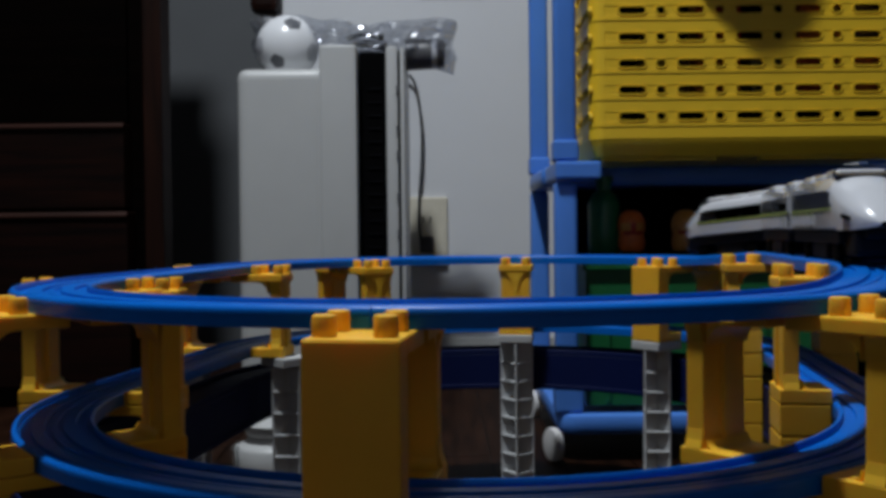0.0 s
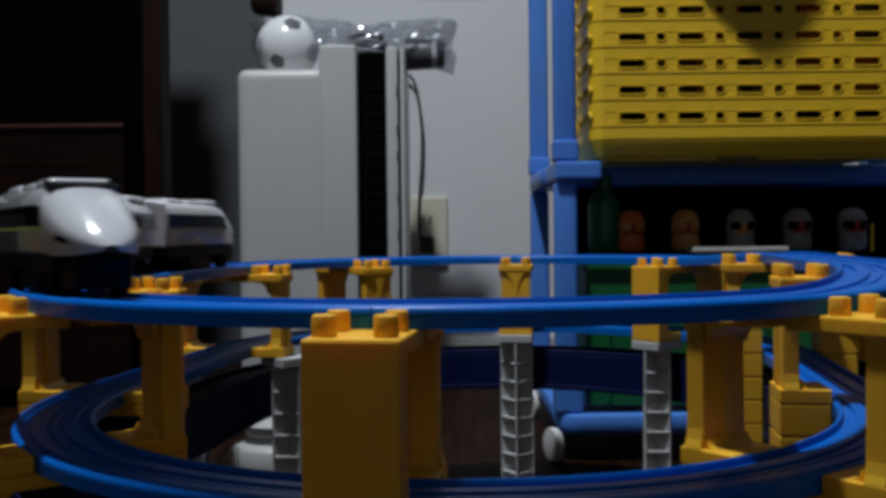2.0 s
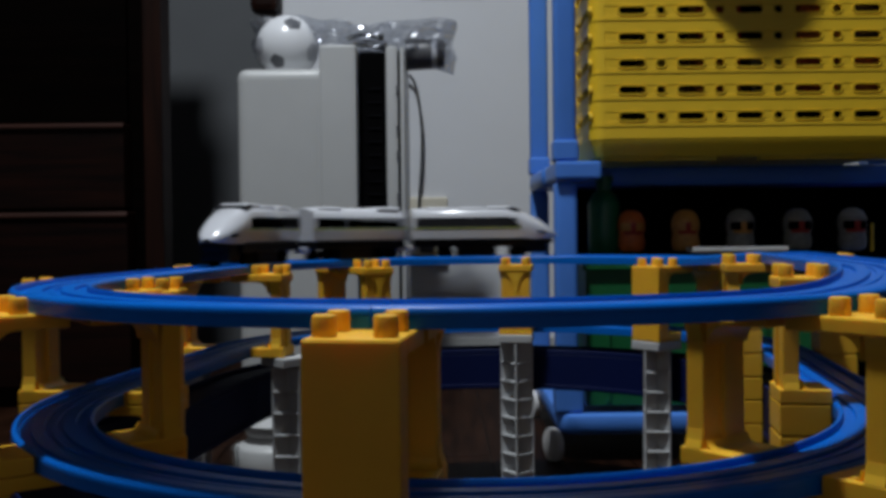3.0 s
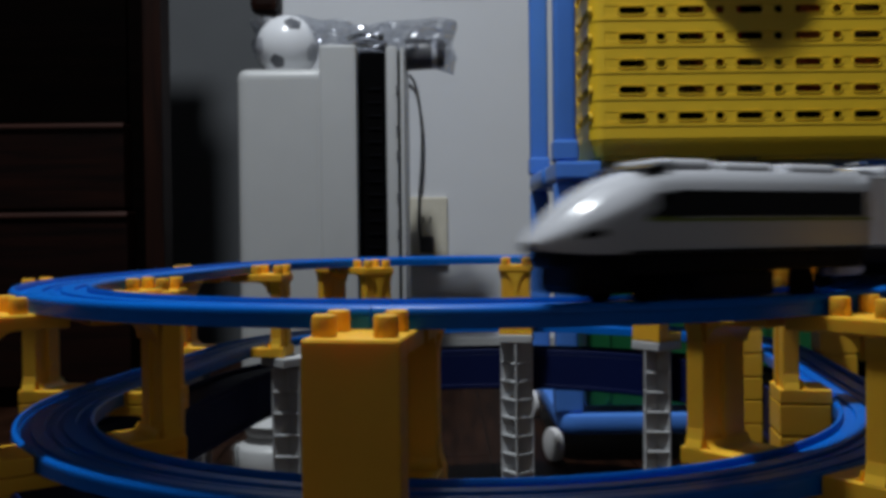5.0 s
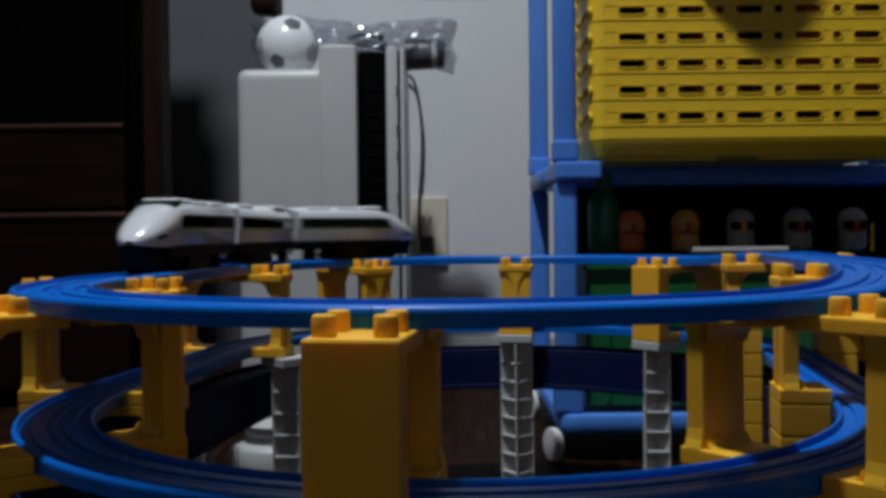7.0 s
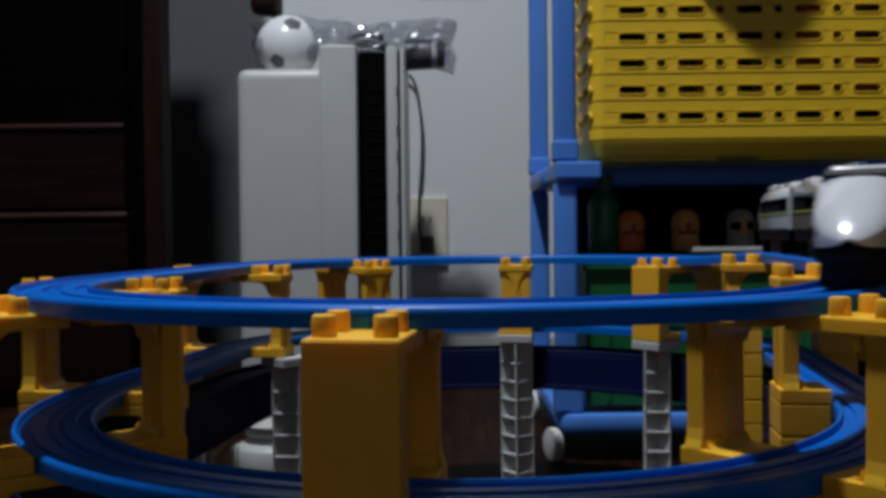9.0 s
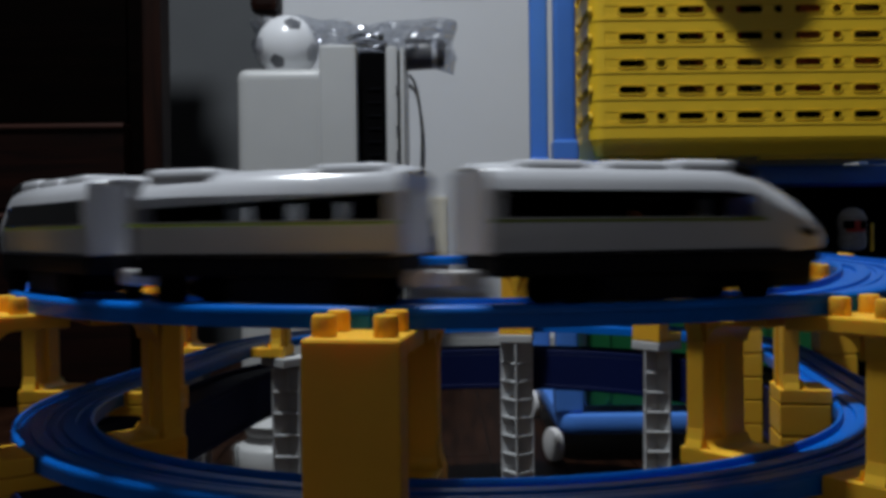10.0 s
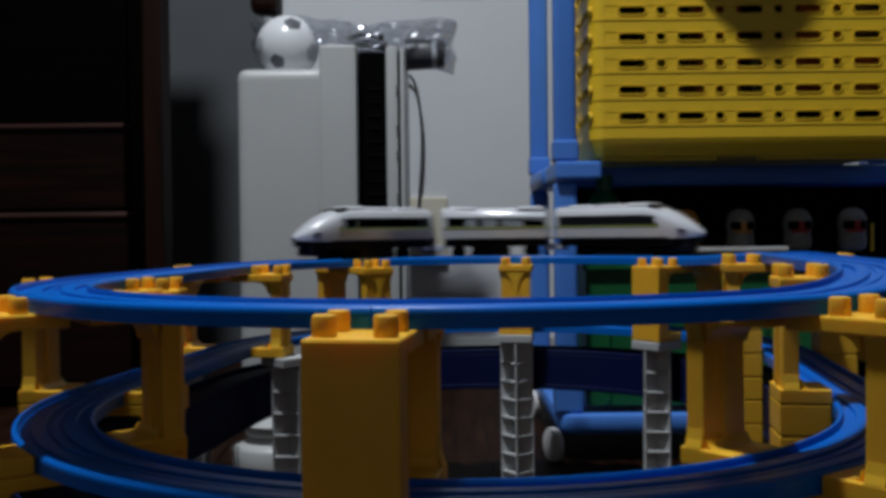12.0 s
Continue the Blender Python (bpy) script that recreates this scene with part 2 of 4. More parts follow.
def loop(z, profile, mat, names, labels, group, raised=False):
    """Eight curves and two straights, one thing each; alike pieces share their meshes."""
    gap = 0.06
    meshes = [(nm, mesh_of(sweep(out, arc_places((0, 0), gap, 45 - gap, RAD, 14)), nm, mat, True)) for nm, out in profile]
    tab = mesh_of(box(RAD - 0.003, RAD + 0.003, -0.0045, 0.0005, 0.0007, 0.0041, 0.0004), "joint_tab", mat)
    for far in (0, 1):
        for k in range(4):
            ob = thing(names[0], LAYOUT @ pose(0, STRAIGHT * far, z, 0, 0, (0 if far else -180) + 45 * k), labels[0], "toy track", group)
            if raised and (far, k) in ((1, 0), (0, 3)):
                for nm, out in profile:
                    way = arc_places((0, 0), gap, 45 - gap, RAD, 14)
                    ups = [lift((PERIMETER - i / 14 * math.pi * RAD / 4) if far else (STRAIGHT + (1 - i / 14) * math.pi * RAD / 4)) for i in range(15)]
                    part(nm, sweep(out, [(*w, u) for w, u in zip(way, ups)]), mat, ob, smooth=True)
            else:
                for nm, me in meshes:
                    q = new(nm, me)
                    q.parent = ob
            q = new("joint_tab", tab)
            q.parent = ob
    for side in (-1, 1):
        ob = thing(names[1], LAYOUT @ pose(side * RAD, 0, z + (RISE if raised and side > 0 else 0)), labels[1], "toy track", group)
        for nm, out in profile:
            part(nm, sweep(out, [(0, 0.0006, side, 0), (0, STRAIGHT - 0.0006, side, 0)]), mat, ob, smooth=True)


def fillet(x, z, dx, dz, r, half):
    """A concave quarter fillet between an upright and a flange, across the block's width."""
    pts = [(x, z)] + [(x + dx * r * (1 - math.cos(radians(a))), z + dz * r * (1 - math.sin(radians(a)))) for a in (0, 18, 36, 54, 72, 90)]
    return sweep(pts, [(0, -half, 1, 0), (0, half, 1, 0)])


def pier_block(flat_back, low=0.0, studded=True):
    """A C-shaped block: column, ridge and two flanges, with four studs on top unless it is a plain one; x runs from the block's back towards the track."""
    ob = thing("pier_block", pose(0, 0, 0), "yellow plastic pier block with studs, propping the track" if studded else "yellow plastic pier block with a plain top under the track", "toy pier", "yellow pier blocks")
    half, back = (0.0155, 0.001) if flat_back else (0.0135, 0.0058)
    edge = 0.0146 if flat_back else 0.004
    if flat_back:
        column = part("column", box(back, 0.0145, -half, half, 0.0002, 0.0659, 0.0012), YELLOW, ob)
    else:
        column = part("column", box(back, 0.0145, -half, half, low + 0.0072, 0.0598, 0.0008), YELLOW, ob)
    if not flat_back:
        top, bottom = low + 0.0072, 0.0594
        ridge = sweep([(-0.0022, top), (0.0022, top), (0.0022, 0.044), (0.0045, 0.053), (0.0095, bottom), (-0.0095, bottom), (-0.0045, 0.053), (-0.0022, 0.044)], [(0.0045, 0, 0, 1), (0.0057, 0, 0, 1)])
        part("back_ridge", ridge, YELLOW, ob)
        for sgn in (-1, 1):
            part("side_flare", sweep([(0.0136, 0.0594), (0.0154, 0.0594), (0.0143, 0.0560), (0.0136, 0.0515)], [(0.0062, 0, 0, sgn), (0.0142, 0, 0, sgn)]), YELLOW, ob)
            part("side_flare", sweep([(0.0136, low + 0.0076), (0.0154, low + 0.0076), (0.0143, low + 0.0110), (0.0136, low + 0.0155)], [(0.0062, 0, 0, sgn), (0.0142, 0, 0, sgn)]), YELLOW, ob)
    part("front_ridge", box(0.0146, 0.0162, -0.0022, 0.0022, low + 0.0076, 0.0594, 0.0005), YELLOW, ob)
    part("upper_fillet", fillet(0.0163, 0.0594, 1, -1, 0.009, 0.0135), YELLOW, ob, smooth=True)
    part("lower_fillet", fillet(0.0163, low + 0.0076, 1, 1, 0.004, 0.0135), YELLOW, ob, smooth=True)
    flange = part("upper_flange", box(edge, 0.046, -0.0155, 0.0155, 0.0595, 0.0659, 0.001), YELLOW, ob)
    part("lower_flange", box(edge, 0.0305, -0.0155, 0.0155, low + 0.0002, low + 0.0075, 0.0006), YELLOW, ob)
    stud = cyl(0.0040, 0.0038, 0.0, 0.0072, 18, bev=0.0008)
    me = mesh_of(stud, "stud", YELLOW, True)
    for x in (0.0085, 0.0265) if studded else ():
        for y in (-0.0098, 0.0098):
            s = new("stud", me)
            s.parent = column if flat_back and x < 0.01 else flange
            s.matrix_basis = pose(x, y, 0.0656)
    return ob


def packing_brick():
    """A low solid brick with a shallow recess line round its foot."""
    ob = thing("toy_brick", pose(0, 0, 0), "yellow plastic toy brick in a stack under the track", "toy brick", "stacked yellow bricks")
    part("block", box(0.004, 0.0300, -0.0155, 0.0155, 0.0012, BRICK, 0.0006), YELLOW, ob)
    part("foot", box(0.0052, 0.0288, -0.0143, 0.0143, 0.0001, 0.0011), YELLOW, ob)
    return ob


BRICK = 0.0172


def lattice_post():
    """A square post of stacked open cells, with walls running to its corners."""
    ob = thing("lattice_post", pose(0, 0, 0), "grey plastic lattice post standing on the floor", "toy pier", "grey lattice posts")
    h, w, pitch = 0.1491, 0.0113, 0.0173
    part("cap", box(-0.0155, 0.0155, -0.0155, 0.0155, h - 0.0075, h, 0.001), GREY, ob, "pale grey cap", at=pose(0, 0, 0, 0, 0, 45))
    diag = w * 1.36
    for turn in (45, -45):
        bm = box(-diag, diag, -0.0009, 0.0009, 0.0015, h - 0.0077) if turn > 0 else box(-diag, -0.001, -0.0009, 0.0009, 0.0015, h - 0.0077)
        part("cross_wall", bm, GREY, ob, at=pose(0, 0, 0, 0, 0, turn))
        if turn < 0:
            part("cross_wall", box(0.001, diag, -0.0009, 0.0009, 0.0015, h - 0.0077), GREY, ob, at=pose(0, 0, 0, 0, 0, turn))
    plate = mesh_of(box(-w, w, -w, w, 0, 0.0016, 0.0003), "shelf_plate", GREY)
    for k in range(8):
        q = new("shelf_plate", plate)
        q.parent = ob
        q.matrix_basis = pose(0, 0, k * pitch)
    return ob


def piers():
    kinds = {"block": pier_block(False), "flat": pier_block(True), "cap": pier_block(False, 0.0345), "plain": pier_block(False, 0.0, False), "post": lattice_post(), "brick": packing_brick()}
    used = set()

    def put(kind, m):
        if kind in used:
            return copy_thing(kinds[kind], m)
        used.add(kind)
        kinds[kind].matrix_basis = m
        return kinds[kind]
    joints = [(a, 0) for a in (-180, -135, -90, -45, 0)] + [(a, 1) for a in (0, 45, 90, 135, 180)]
    for a, far in joints:
        e = (math.cos(radians(a)), math.sin(radians(a)))

        def spot(r, z, turn):
            return LAYOUT @ pose(r * e[0], STRAIGHT * far + r * e[1], z, 0, 0, turn)
        for inner in (1,) if (a, far) == (90, 1) else (1, 0):
            r = RAD - HALF - 0.0312 if inner else RAD + HALF + 0.0312
            turn = a if inner else a + 180
            kind = "flat" if (a, far, inner) in ((-90, 0, 0), (45, 1, 1)) else "block"
            if a == 0:
                count = 11 if far else 9
                for k in range(count):
                    put("brick", spot(r, GROUND + k * BRICK, turn))
                put("cap" if far else "block", spot(r, MIDDLE + 0.0061, turn))
                continue
            put("plain" if (a, far, inner) in ((-90, 0, 1), (-45, 0, 1)) else kind, spot(r, MIDDLE, turn))
            rc = RAD - HALF - 0.0155 if inner else RAD + HALF + 0.0155
            if far:
                if a == 180 and inner:
                    rc -= 0.011
                put("post", spot(rc, GROUND, a + (8 if a == 180 else 45)))
            else:
                put("brick", spot(r, GROUND, turn))
                for z in (0.0, 0.066):
                    put(kind, spot(r, z, turn))


# ---- the train ----

def on_loop(s):
    s %= PERIMETER
    if s < STRAIGHT:
        return Vector((RAD, STRAIGHT - s))
    s -= STRAIGHT
    if s < math.pi * RAD:
        return Vector((RAD * math.cos(-s / RAD), RAD * math.sin(-s / RAD)))
    s -= math.pi * RAD
    if s < STRAIGHT:
        return Vector((-RAD, s))
    a = math.pi - (s - STRAIGHT) / RAD
    return Vector((RAD * math.cos(a), STRAIGHT + RAD * math.sin(a)))


def car_pose(s, trail, reach=0.036):
    """A car whose axles' middle trails behind the body's middle, so that it swings out of the bends."""
    a, b = on_loop(s - trail + reach), on_loop(s - trail - reach)
    za, zb = lift(s - trail + reach), lift(s - trail - reach)
    d, m = a - b, (a + b) / 2
    return LAYOUT @ pose(m.x, m.y, TOP + 0.0045 + (za + zb) / 2, 0, 0, math.degrees(math.atan2(d.y, d.x))) @ pose(0, 0, 0, 0, -math.degrees(math.atan2(za - zb, 2 * reach))) @ pose(trail, 0, 0)


def travelled(t):
    """Way of the leading car's middle along the loop: a steady speed with small surges."""
    knots = (0.0, 0.25, 0.55, 0.9, 1.6, 2.0, 2.4, 2.7, 3.2, 4.0, 5.1, 5.5, 6.0, 6.4, 6.8, 7.1, 8.0, 9.3, 9.6, 10.4, 10.7, 11.1, 11.5, 12.0)
    ahead = (0.006, -0.001, -0.011, 0.004, 0.010, 0.015, 0.004, 0.003, -0.006, -0.012, -0.016, 0.0, 0.002, 0.006, 0.001, 0.001, -0.006, -0.008, 0.004, 0.012, 0.014, 0.004, 0.008, 0.017)
    return 0.178 + 0.4107 * t + sum(float(np.interp(t + d, knots, ahead)) for d in (-0.2, -0.1, 0.0, 0.1, 0.2)) / 5


NOSE = 0.075
CREASED = ((0.955, 0.0), (0.985, 0.20), (1.0, 0.40), (0.985, 0.56), (0.955, 0.64), (0.80, 0.80), (0.60, 0.92), (0.34, 0.985), (0.0, 1.0))
SECTION = ((0.955, 0.0), (0.985, 0.20), (1.0, 0.40), (0.985, 0.69), (0.95, 0.78), (0.86, 0.88), (0.68, 0.955), (0.4, 0.99), (0.0, 1.0))


def car_rows(length, nosed):
    """Cross sections along x: (x, half width, belly z, roof z)."""
    h = length / 2
    if not nosed:
        return [(-h, 0.0168, 0.0200, 0.0490), (-h + 0.002, 0.018, 0.0195, 0.0505), (h - 0.002, 0.018, 0.0195, 0.0505), (h, 0.0168, 0.0200, 0.0490)]
    return [(-h, 0.0168, 0.0200, 0.0490), (-h + 0.002, 0.018, 0.0195, 0.0505), (0.012, 0.018, 0.0195, 0.0505), (0.024, 0.018, 0.0195, 0.0502), (0.034, 0.0179, 0.0195, 0.0488),
            (0.044, 0.0174, 0.0195, 0.0456), (0.053, 0.0164, 0.0195, 0.0413), (0.061, 0.0143, 0.0197, 0.0362), (0.068, 0.0109, 0.0202, 0.0308), (0.0725, 0.0072, 0.0208, 0.0270), (NOSE, 0.0028, 0.0218, 0.0238)]


def shell_between(rows, lo, hi):
    """Skin of the body between two steps of the section, closed at both ends of the car by its own thickness."""
    bm = bmesh.new()
    rings = []
    for x, w, z0, z1 in rows:
        k = min(1.0, max(0.0, (x - 0.034) / 0.012))
        half = [(w * (u + (p - u) * k), z0 + (z1 - z0) * (v + (q - v) * k)) for (u, v), (p, q) in zip(SECTION[lo:hi + 1], CREASED[lo:hi + 1])]
        if hi == len(SECTION) - 1:
            full = [half + [(-y, z) for y, z in half[-2::-1]]]
        elif lo == 0:
            full = [[(-y, z) for y, z in half[::-1]] + half]
        else:
            full = [half, [(-y, z) for y, z in half]]
        rings.append([[bm.verts.new((x, y, z)) for y, z in f] for f in full])
    for a, b in zip(rings, rings[1:]):
        for fa, fb in zip(a, b):
            for i in range(len(fa) - 1):
                bm.faces.new((fa[i], fb[i], fb[i + 1], fa[i + 1]))
    return bm


def solid_shell(rows, lo, hi):
    bm = shell_between(rows, lo, hi)
    bmesh.ops.recalc_face_normals(bm, faces=bm.faces)
    bmesh.ops.solidify(bm, geom=bm.faces[:], thickness=0.0012)
    return bm


def cut_rows(rows, x0, x1):
    """The sections from x0 to x1, with new ones set in at the cuts."""
    def at(x):
        for a, b in zip(rows, rows[1:]):
            if a[0] <= x <= b[0]:
                t = (x - a[0]) / (b[0] - a[0])
                return tuple(p + (q - p) * t for p, q in zip(a, b))
    return [at(x0)] + [r for r in rows if x0 + 1e-5 < r[0] < x1 - 1e-5] + [at(x1)]


def slab(x0, x1, z0, z1, w, front_cut=0.0):
    """A pane on one side of the car (w is its outer y), 1 mm thick, its top front corner cut back."""
    bm = bmesh.new()
    sgn = 1 if w > 0 else -1
    v = [(bm.verts.new((x, w - d, z)), bm.verts.new((x, w - d - sgn * 0.001, z))) for x, z, d in ((x0, z0, 0), (x1, z0, 0), (x1 - front_cut, z1, sgn * 0.0004), (x0, z1, sgn * 0.0004))]
    for i in range(4):
        a, b = v[i], v[(i + 1) % 4]
        bm.faces.new((a[0], b[0], b[1], a[1]))
    bm.faces.new([q[0] for q in v])
    bm.faces.new([q[1] for q in v][::-1])
    return bm


def wheel_mesh():
    return mesh_of(cyl(0.0075, 0.0075, -0.002, 0.002, 20, at=pose(0, 0, 0, 90), bev=0.0006), "wheel", BLACK, True)


def train_car(kind, flip=False):
    length = 0.106 if kind == "middle" else 0.138
    nosed = kind != "middle"
    label = {"lead": "white toy bullet train leading car with black windows and lime stripe", "tail": "white toy bullet train tail car with black windows and lime stripe",
             "middle": "white toy bullet train middle car with lime stripe"}[kind]
    ob = thing("toy_train_car", pose(0, 0, 0), label, "toy train", "three-car toy train")
    turn = pose(0, 0, 0, 0, 0, 180) if flip else pose(0, 0, 0)
    h = length / 2
    rows = car_rows(length, nosed)
    front = 0.034 if nosed else h - 0.005
    back = -h + 0.005
    body_ob = part("lower_body", solid_shell(cut_rows(rows, -h, front), 0, 2), WHITE, ob, "white lower body side", True, turn)
    part("roof", solid_shell(cut_rows(rows, -h, front), 3, 8), WHITE, ob, "glossy white roof", True, turn)
    for s in (1, -1):
        part("corner_post", box(-h + 0.0005, back, s * 0.0172 - 0.0006, s * 0.0172 + 0.0006, 0.0312, 0.0412), WHITE, ob, at=turn)
        if not nosed:
            part("corner_post", box(front, h - 0.0005, s * 0.0172 - 0.0006, s * 0.0172 + 0.0006, 0.0312, 0.0412), WHITE, ob, at=turn)
    part("end_wall", box(-h, -h + 0.0012, -0.0166, 0.0166, 0.0202, 0.0475, 0.0004), WHITE, ob, at=turn)
    if nosed:
        nose = shell_between(cut_rows(rows, front, NOSE), 0, 8)
        bmesh.ops.recalc_face_normals(nose, faces=nose.faces)
        nose_ob = part("nose", nose, WHITE, ob, "glossy white pointed nose", True, turn)
    else:
        part("end_wall", box(h - 0.0012, h, -0.0166, 0.0166, 0.0202, 0.0475, 0.0004), WHITE, ob, at=turn)
    z0, z1 = 0.0319, 0.0409
    opaque = kind == "lead"
    for s in (1, -1):
        if opaque:
            part("window_band", slab(back, front + 0.004, z0, z1, s * 0.01825, 0.012), WINDOWBLACK, ob, "black window band", at=turn)
        else:
            part("window_band", slab(back, front + (0.004 if nosed else 0), z0, z1, s * 0.01815, 0.012 if nosed else 0), TINTED, ob, "dark see-through window band", at=turn)
        part("stripe", slab(-h + 0.002, front + 0.004, 0.0303, 0.0318, s * 0.01830), LIME, body_ob, "lime green stripe")
        part("skirt_line", slab(-h + 0.002, front + 0.012, 0.0196, 0.0206, s * 0.01828), SKIRT, body_ob)
    blocks = {"lead": [(back + 0.001, front - 0.002)], "tail": [(-0.061, -0.008), (0.009, 0.017), (0.030, 0.0315)], "middle": [(-0.046, -0.030), (-0.018, -0.013), (0.002, 0.006), (0.028, 0.046)]}[kind]
    half = {"lead": 0.0155, "middle": 0.0105, "tail": 0.004}[kind]
    if not opaque:
        part("inner_ceiling", box(back + 0.001, front - 0.001, -0.0158, 0.0158, 0.0388, 0.0419), BLACK, ob, at=turn)
    for a, b in blocks:
        part("inner_block", box(a, b, -half, half, 0.021, 0.0387 if not opaque else 0.0418), BLACK, ob, at=turn)
    if nosed:
        part("windscreen", box(-0.0060, 0.0050, -0.0146, 0.0146, -0.0022, 0.0012, 0.0008), WINDOWBLACK, nose_ob, "black windscreen", at=pose(0.0320, 0, 0.0487, 0, 15))
        part("cockpit_roof", box(0.004, 0.0290, -0.0135, 0.0135, 0.0456, 0.0522, 0.0031, seg=3), WHITE, ob, smooth=True, at=turn)
        for s in (1, -1):
            part("headlight", box(-0.004, 0.004, -0.0006, 0.0006, -0.0012, 0.0012, 0.0005), BLACK, nose_ob, "dark slanted headlight", at=pose(0.0585, s * 0.0152, 0.0262, 0, 12, -s * 19))
        part("plough", box(0.030, NOSE - 0.010, -0.0125, 0.0125, 0.006, 0.0194, 0.003), SKIRT, ob, at=turn)
        part("plough_lip", box(0.040, NOSE - 0.004, -0.0085, 0.0085, 0.0150, 0.0205, 0.002), SKIRT, ob, at=turn)
    for x0 in ((-0.056, -0.024) if nosed else (-0.046, 0.020)):
        part("roof_unit", box(x0, x0 + 0.027, -0.0135, 0.0135, 0.0450, 0.0514, 0.0030, seg=3), WHITE, ob, smooth=True, at=turn)
    part("underframe", box(-h + 0.003, (0.048 if nosed else h - 0.003), -0.0165, 0.0165, 0.0125, 0.0193, 0.001), SKIRT, ob, at=turn)
    part("equipment_box", box(-0.024, 0.014, -0.0145, 0.0145, 0.0035, 0.0123, 0.001), SKIRT, ob, at=turn)
    wm = wheel_mesh()
    for x in (-0.036, 0.036):
        for s in (1, -1):
            w = new("wheel", wm)
            w.parent = ob
            w.matrix_basis = pose(x, s * 0.0133, 0.0076)
    hook = [-1] if nosed else [-1, 1]
    for s in hook:
        part("coupling", box(*sorted((s * (h + 0.0075), s * (h - 0.004))), -0.004, 0.004, 0.0085, 0.0145, 0.001), CASTER, ob, "pale grey coupling hook", at=turn)
    return ob


# ---- background things ----
def air_purifier():
    d = 1.40
    ob = thing("air_purifier", pose(-0.18, d, 0), "ivory plastic air purifier standing before the wall", "air purifier")
    k = d / 1777
    def xx(p):
        return (p - 784) * k + 0.18
    part("body", box(xx(421), xx(582), 0.0, 0.2, GROUND, 0.460, 0.018, seg=5), IVORY, ob, smooth=True)
    part("back_column", box(xx(569), xx(634), -0.0015, 0.2, GROUND, 0.491, 0.0035, seg=3), IVORY, ob, smooth=True)
    vent = part("vent", box(xx(634) + 0.001, xx(686) - 0.001, 0.03, 0.19, GROUND, 0.486, 0.003), BLACK, ob, "black slatted air vent")
    for i in range(22):
        part("slat", box(xx(652), xx(676), 0.0275, 0.0297, 0.04 + i * 0.0187, 0.0411 + i * 0.0187), SKIRT, vent)
    part("front_panel", box(xx(686), xx(707), 0.0, 0.2, GROUND, 0.489, 0.004), IVORY, ob, smooth=True)
    part("panel_gap", box(xx(707) + 0.0005, xx(711) - 0.0005, 0.006, 0.19, GROUND, 0.482), BLACK, ob)
    part("cover", box(xx(711), xx(719), 0.002, 0.2, GROUND, 0.488, 0.003), IVORY, ob, smooth=True)
    for z in (0.22, 0.27, 0.33, 0.365, 0.42):
        part("clip", box(xx(704), xx(709), -0.002, 0.005, z, z + 0.014, 0.001), STRIPGREY, ob, "dark clip in the panel's seam")


def outlet():
    ob = thing("wall_outlet", pose((756 - 784) / 1777 * WALL_Y, WALL_Y, 0.2302), "ivory wall outlet plate with a plugged-in adapter", "outlet")
    plate = part("plate", box(-0.036, 0.036, -0.008, -0.0005, -0.06, 0.06, 0.003), OUTLETIVORY, ob)
    for x in (-0.006, 0.006):
        part("slot", box(x - 0.0012, x + 0.0012, -0.0088, -0.0081, 0.016, 0.026), BLACK, plate, "dark socket slot")
    part("plug", box(-0.012, 0.012, -0.034, -0.0082, -0.036, -0.008, 0.004), CORDGREY, ob, "black plug")


def power_cord():
    k = 1.738 / 1777
    pts = []
    for px, py in ((722, 130), (736, 145), (744, 180), (749, 230), (748, 290), (744, 340), (742, 390), (746, 425), (756, 440)):
        pts.append(((px - 784) * k, 1.738, 0.2302 + (410 - py) * k))
    fine = []
    for i in range(len(pts) - 1):
        for j in range(4):
            p0, p1, p2, p3 = (Vector(pts[max(0, min(len(pts) - 1, i + d))]) for d in (-1, 0, 1, 2))
            t = j / 4
            fine.append(0.5 * (2 * p1 + (p2 - p0) * t + (2 * p0 - 5 * p1 + 4 * p2 - p3) * t * t + (3 * p1 - p0 - 3 * p2 + p3) * t ** 3))
    fine.append(Vector(pts[-1]))
    solo("hanging_cable", tube(fine, 0.0025), CORDGREY, pose(0, 0, 0), "thin dark grey power cable hanging on the wall", "cable", smooth=True)


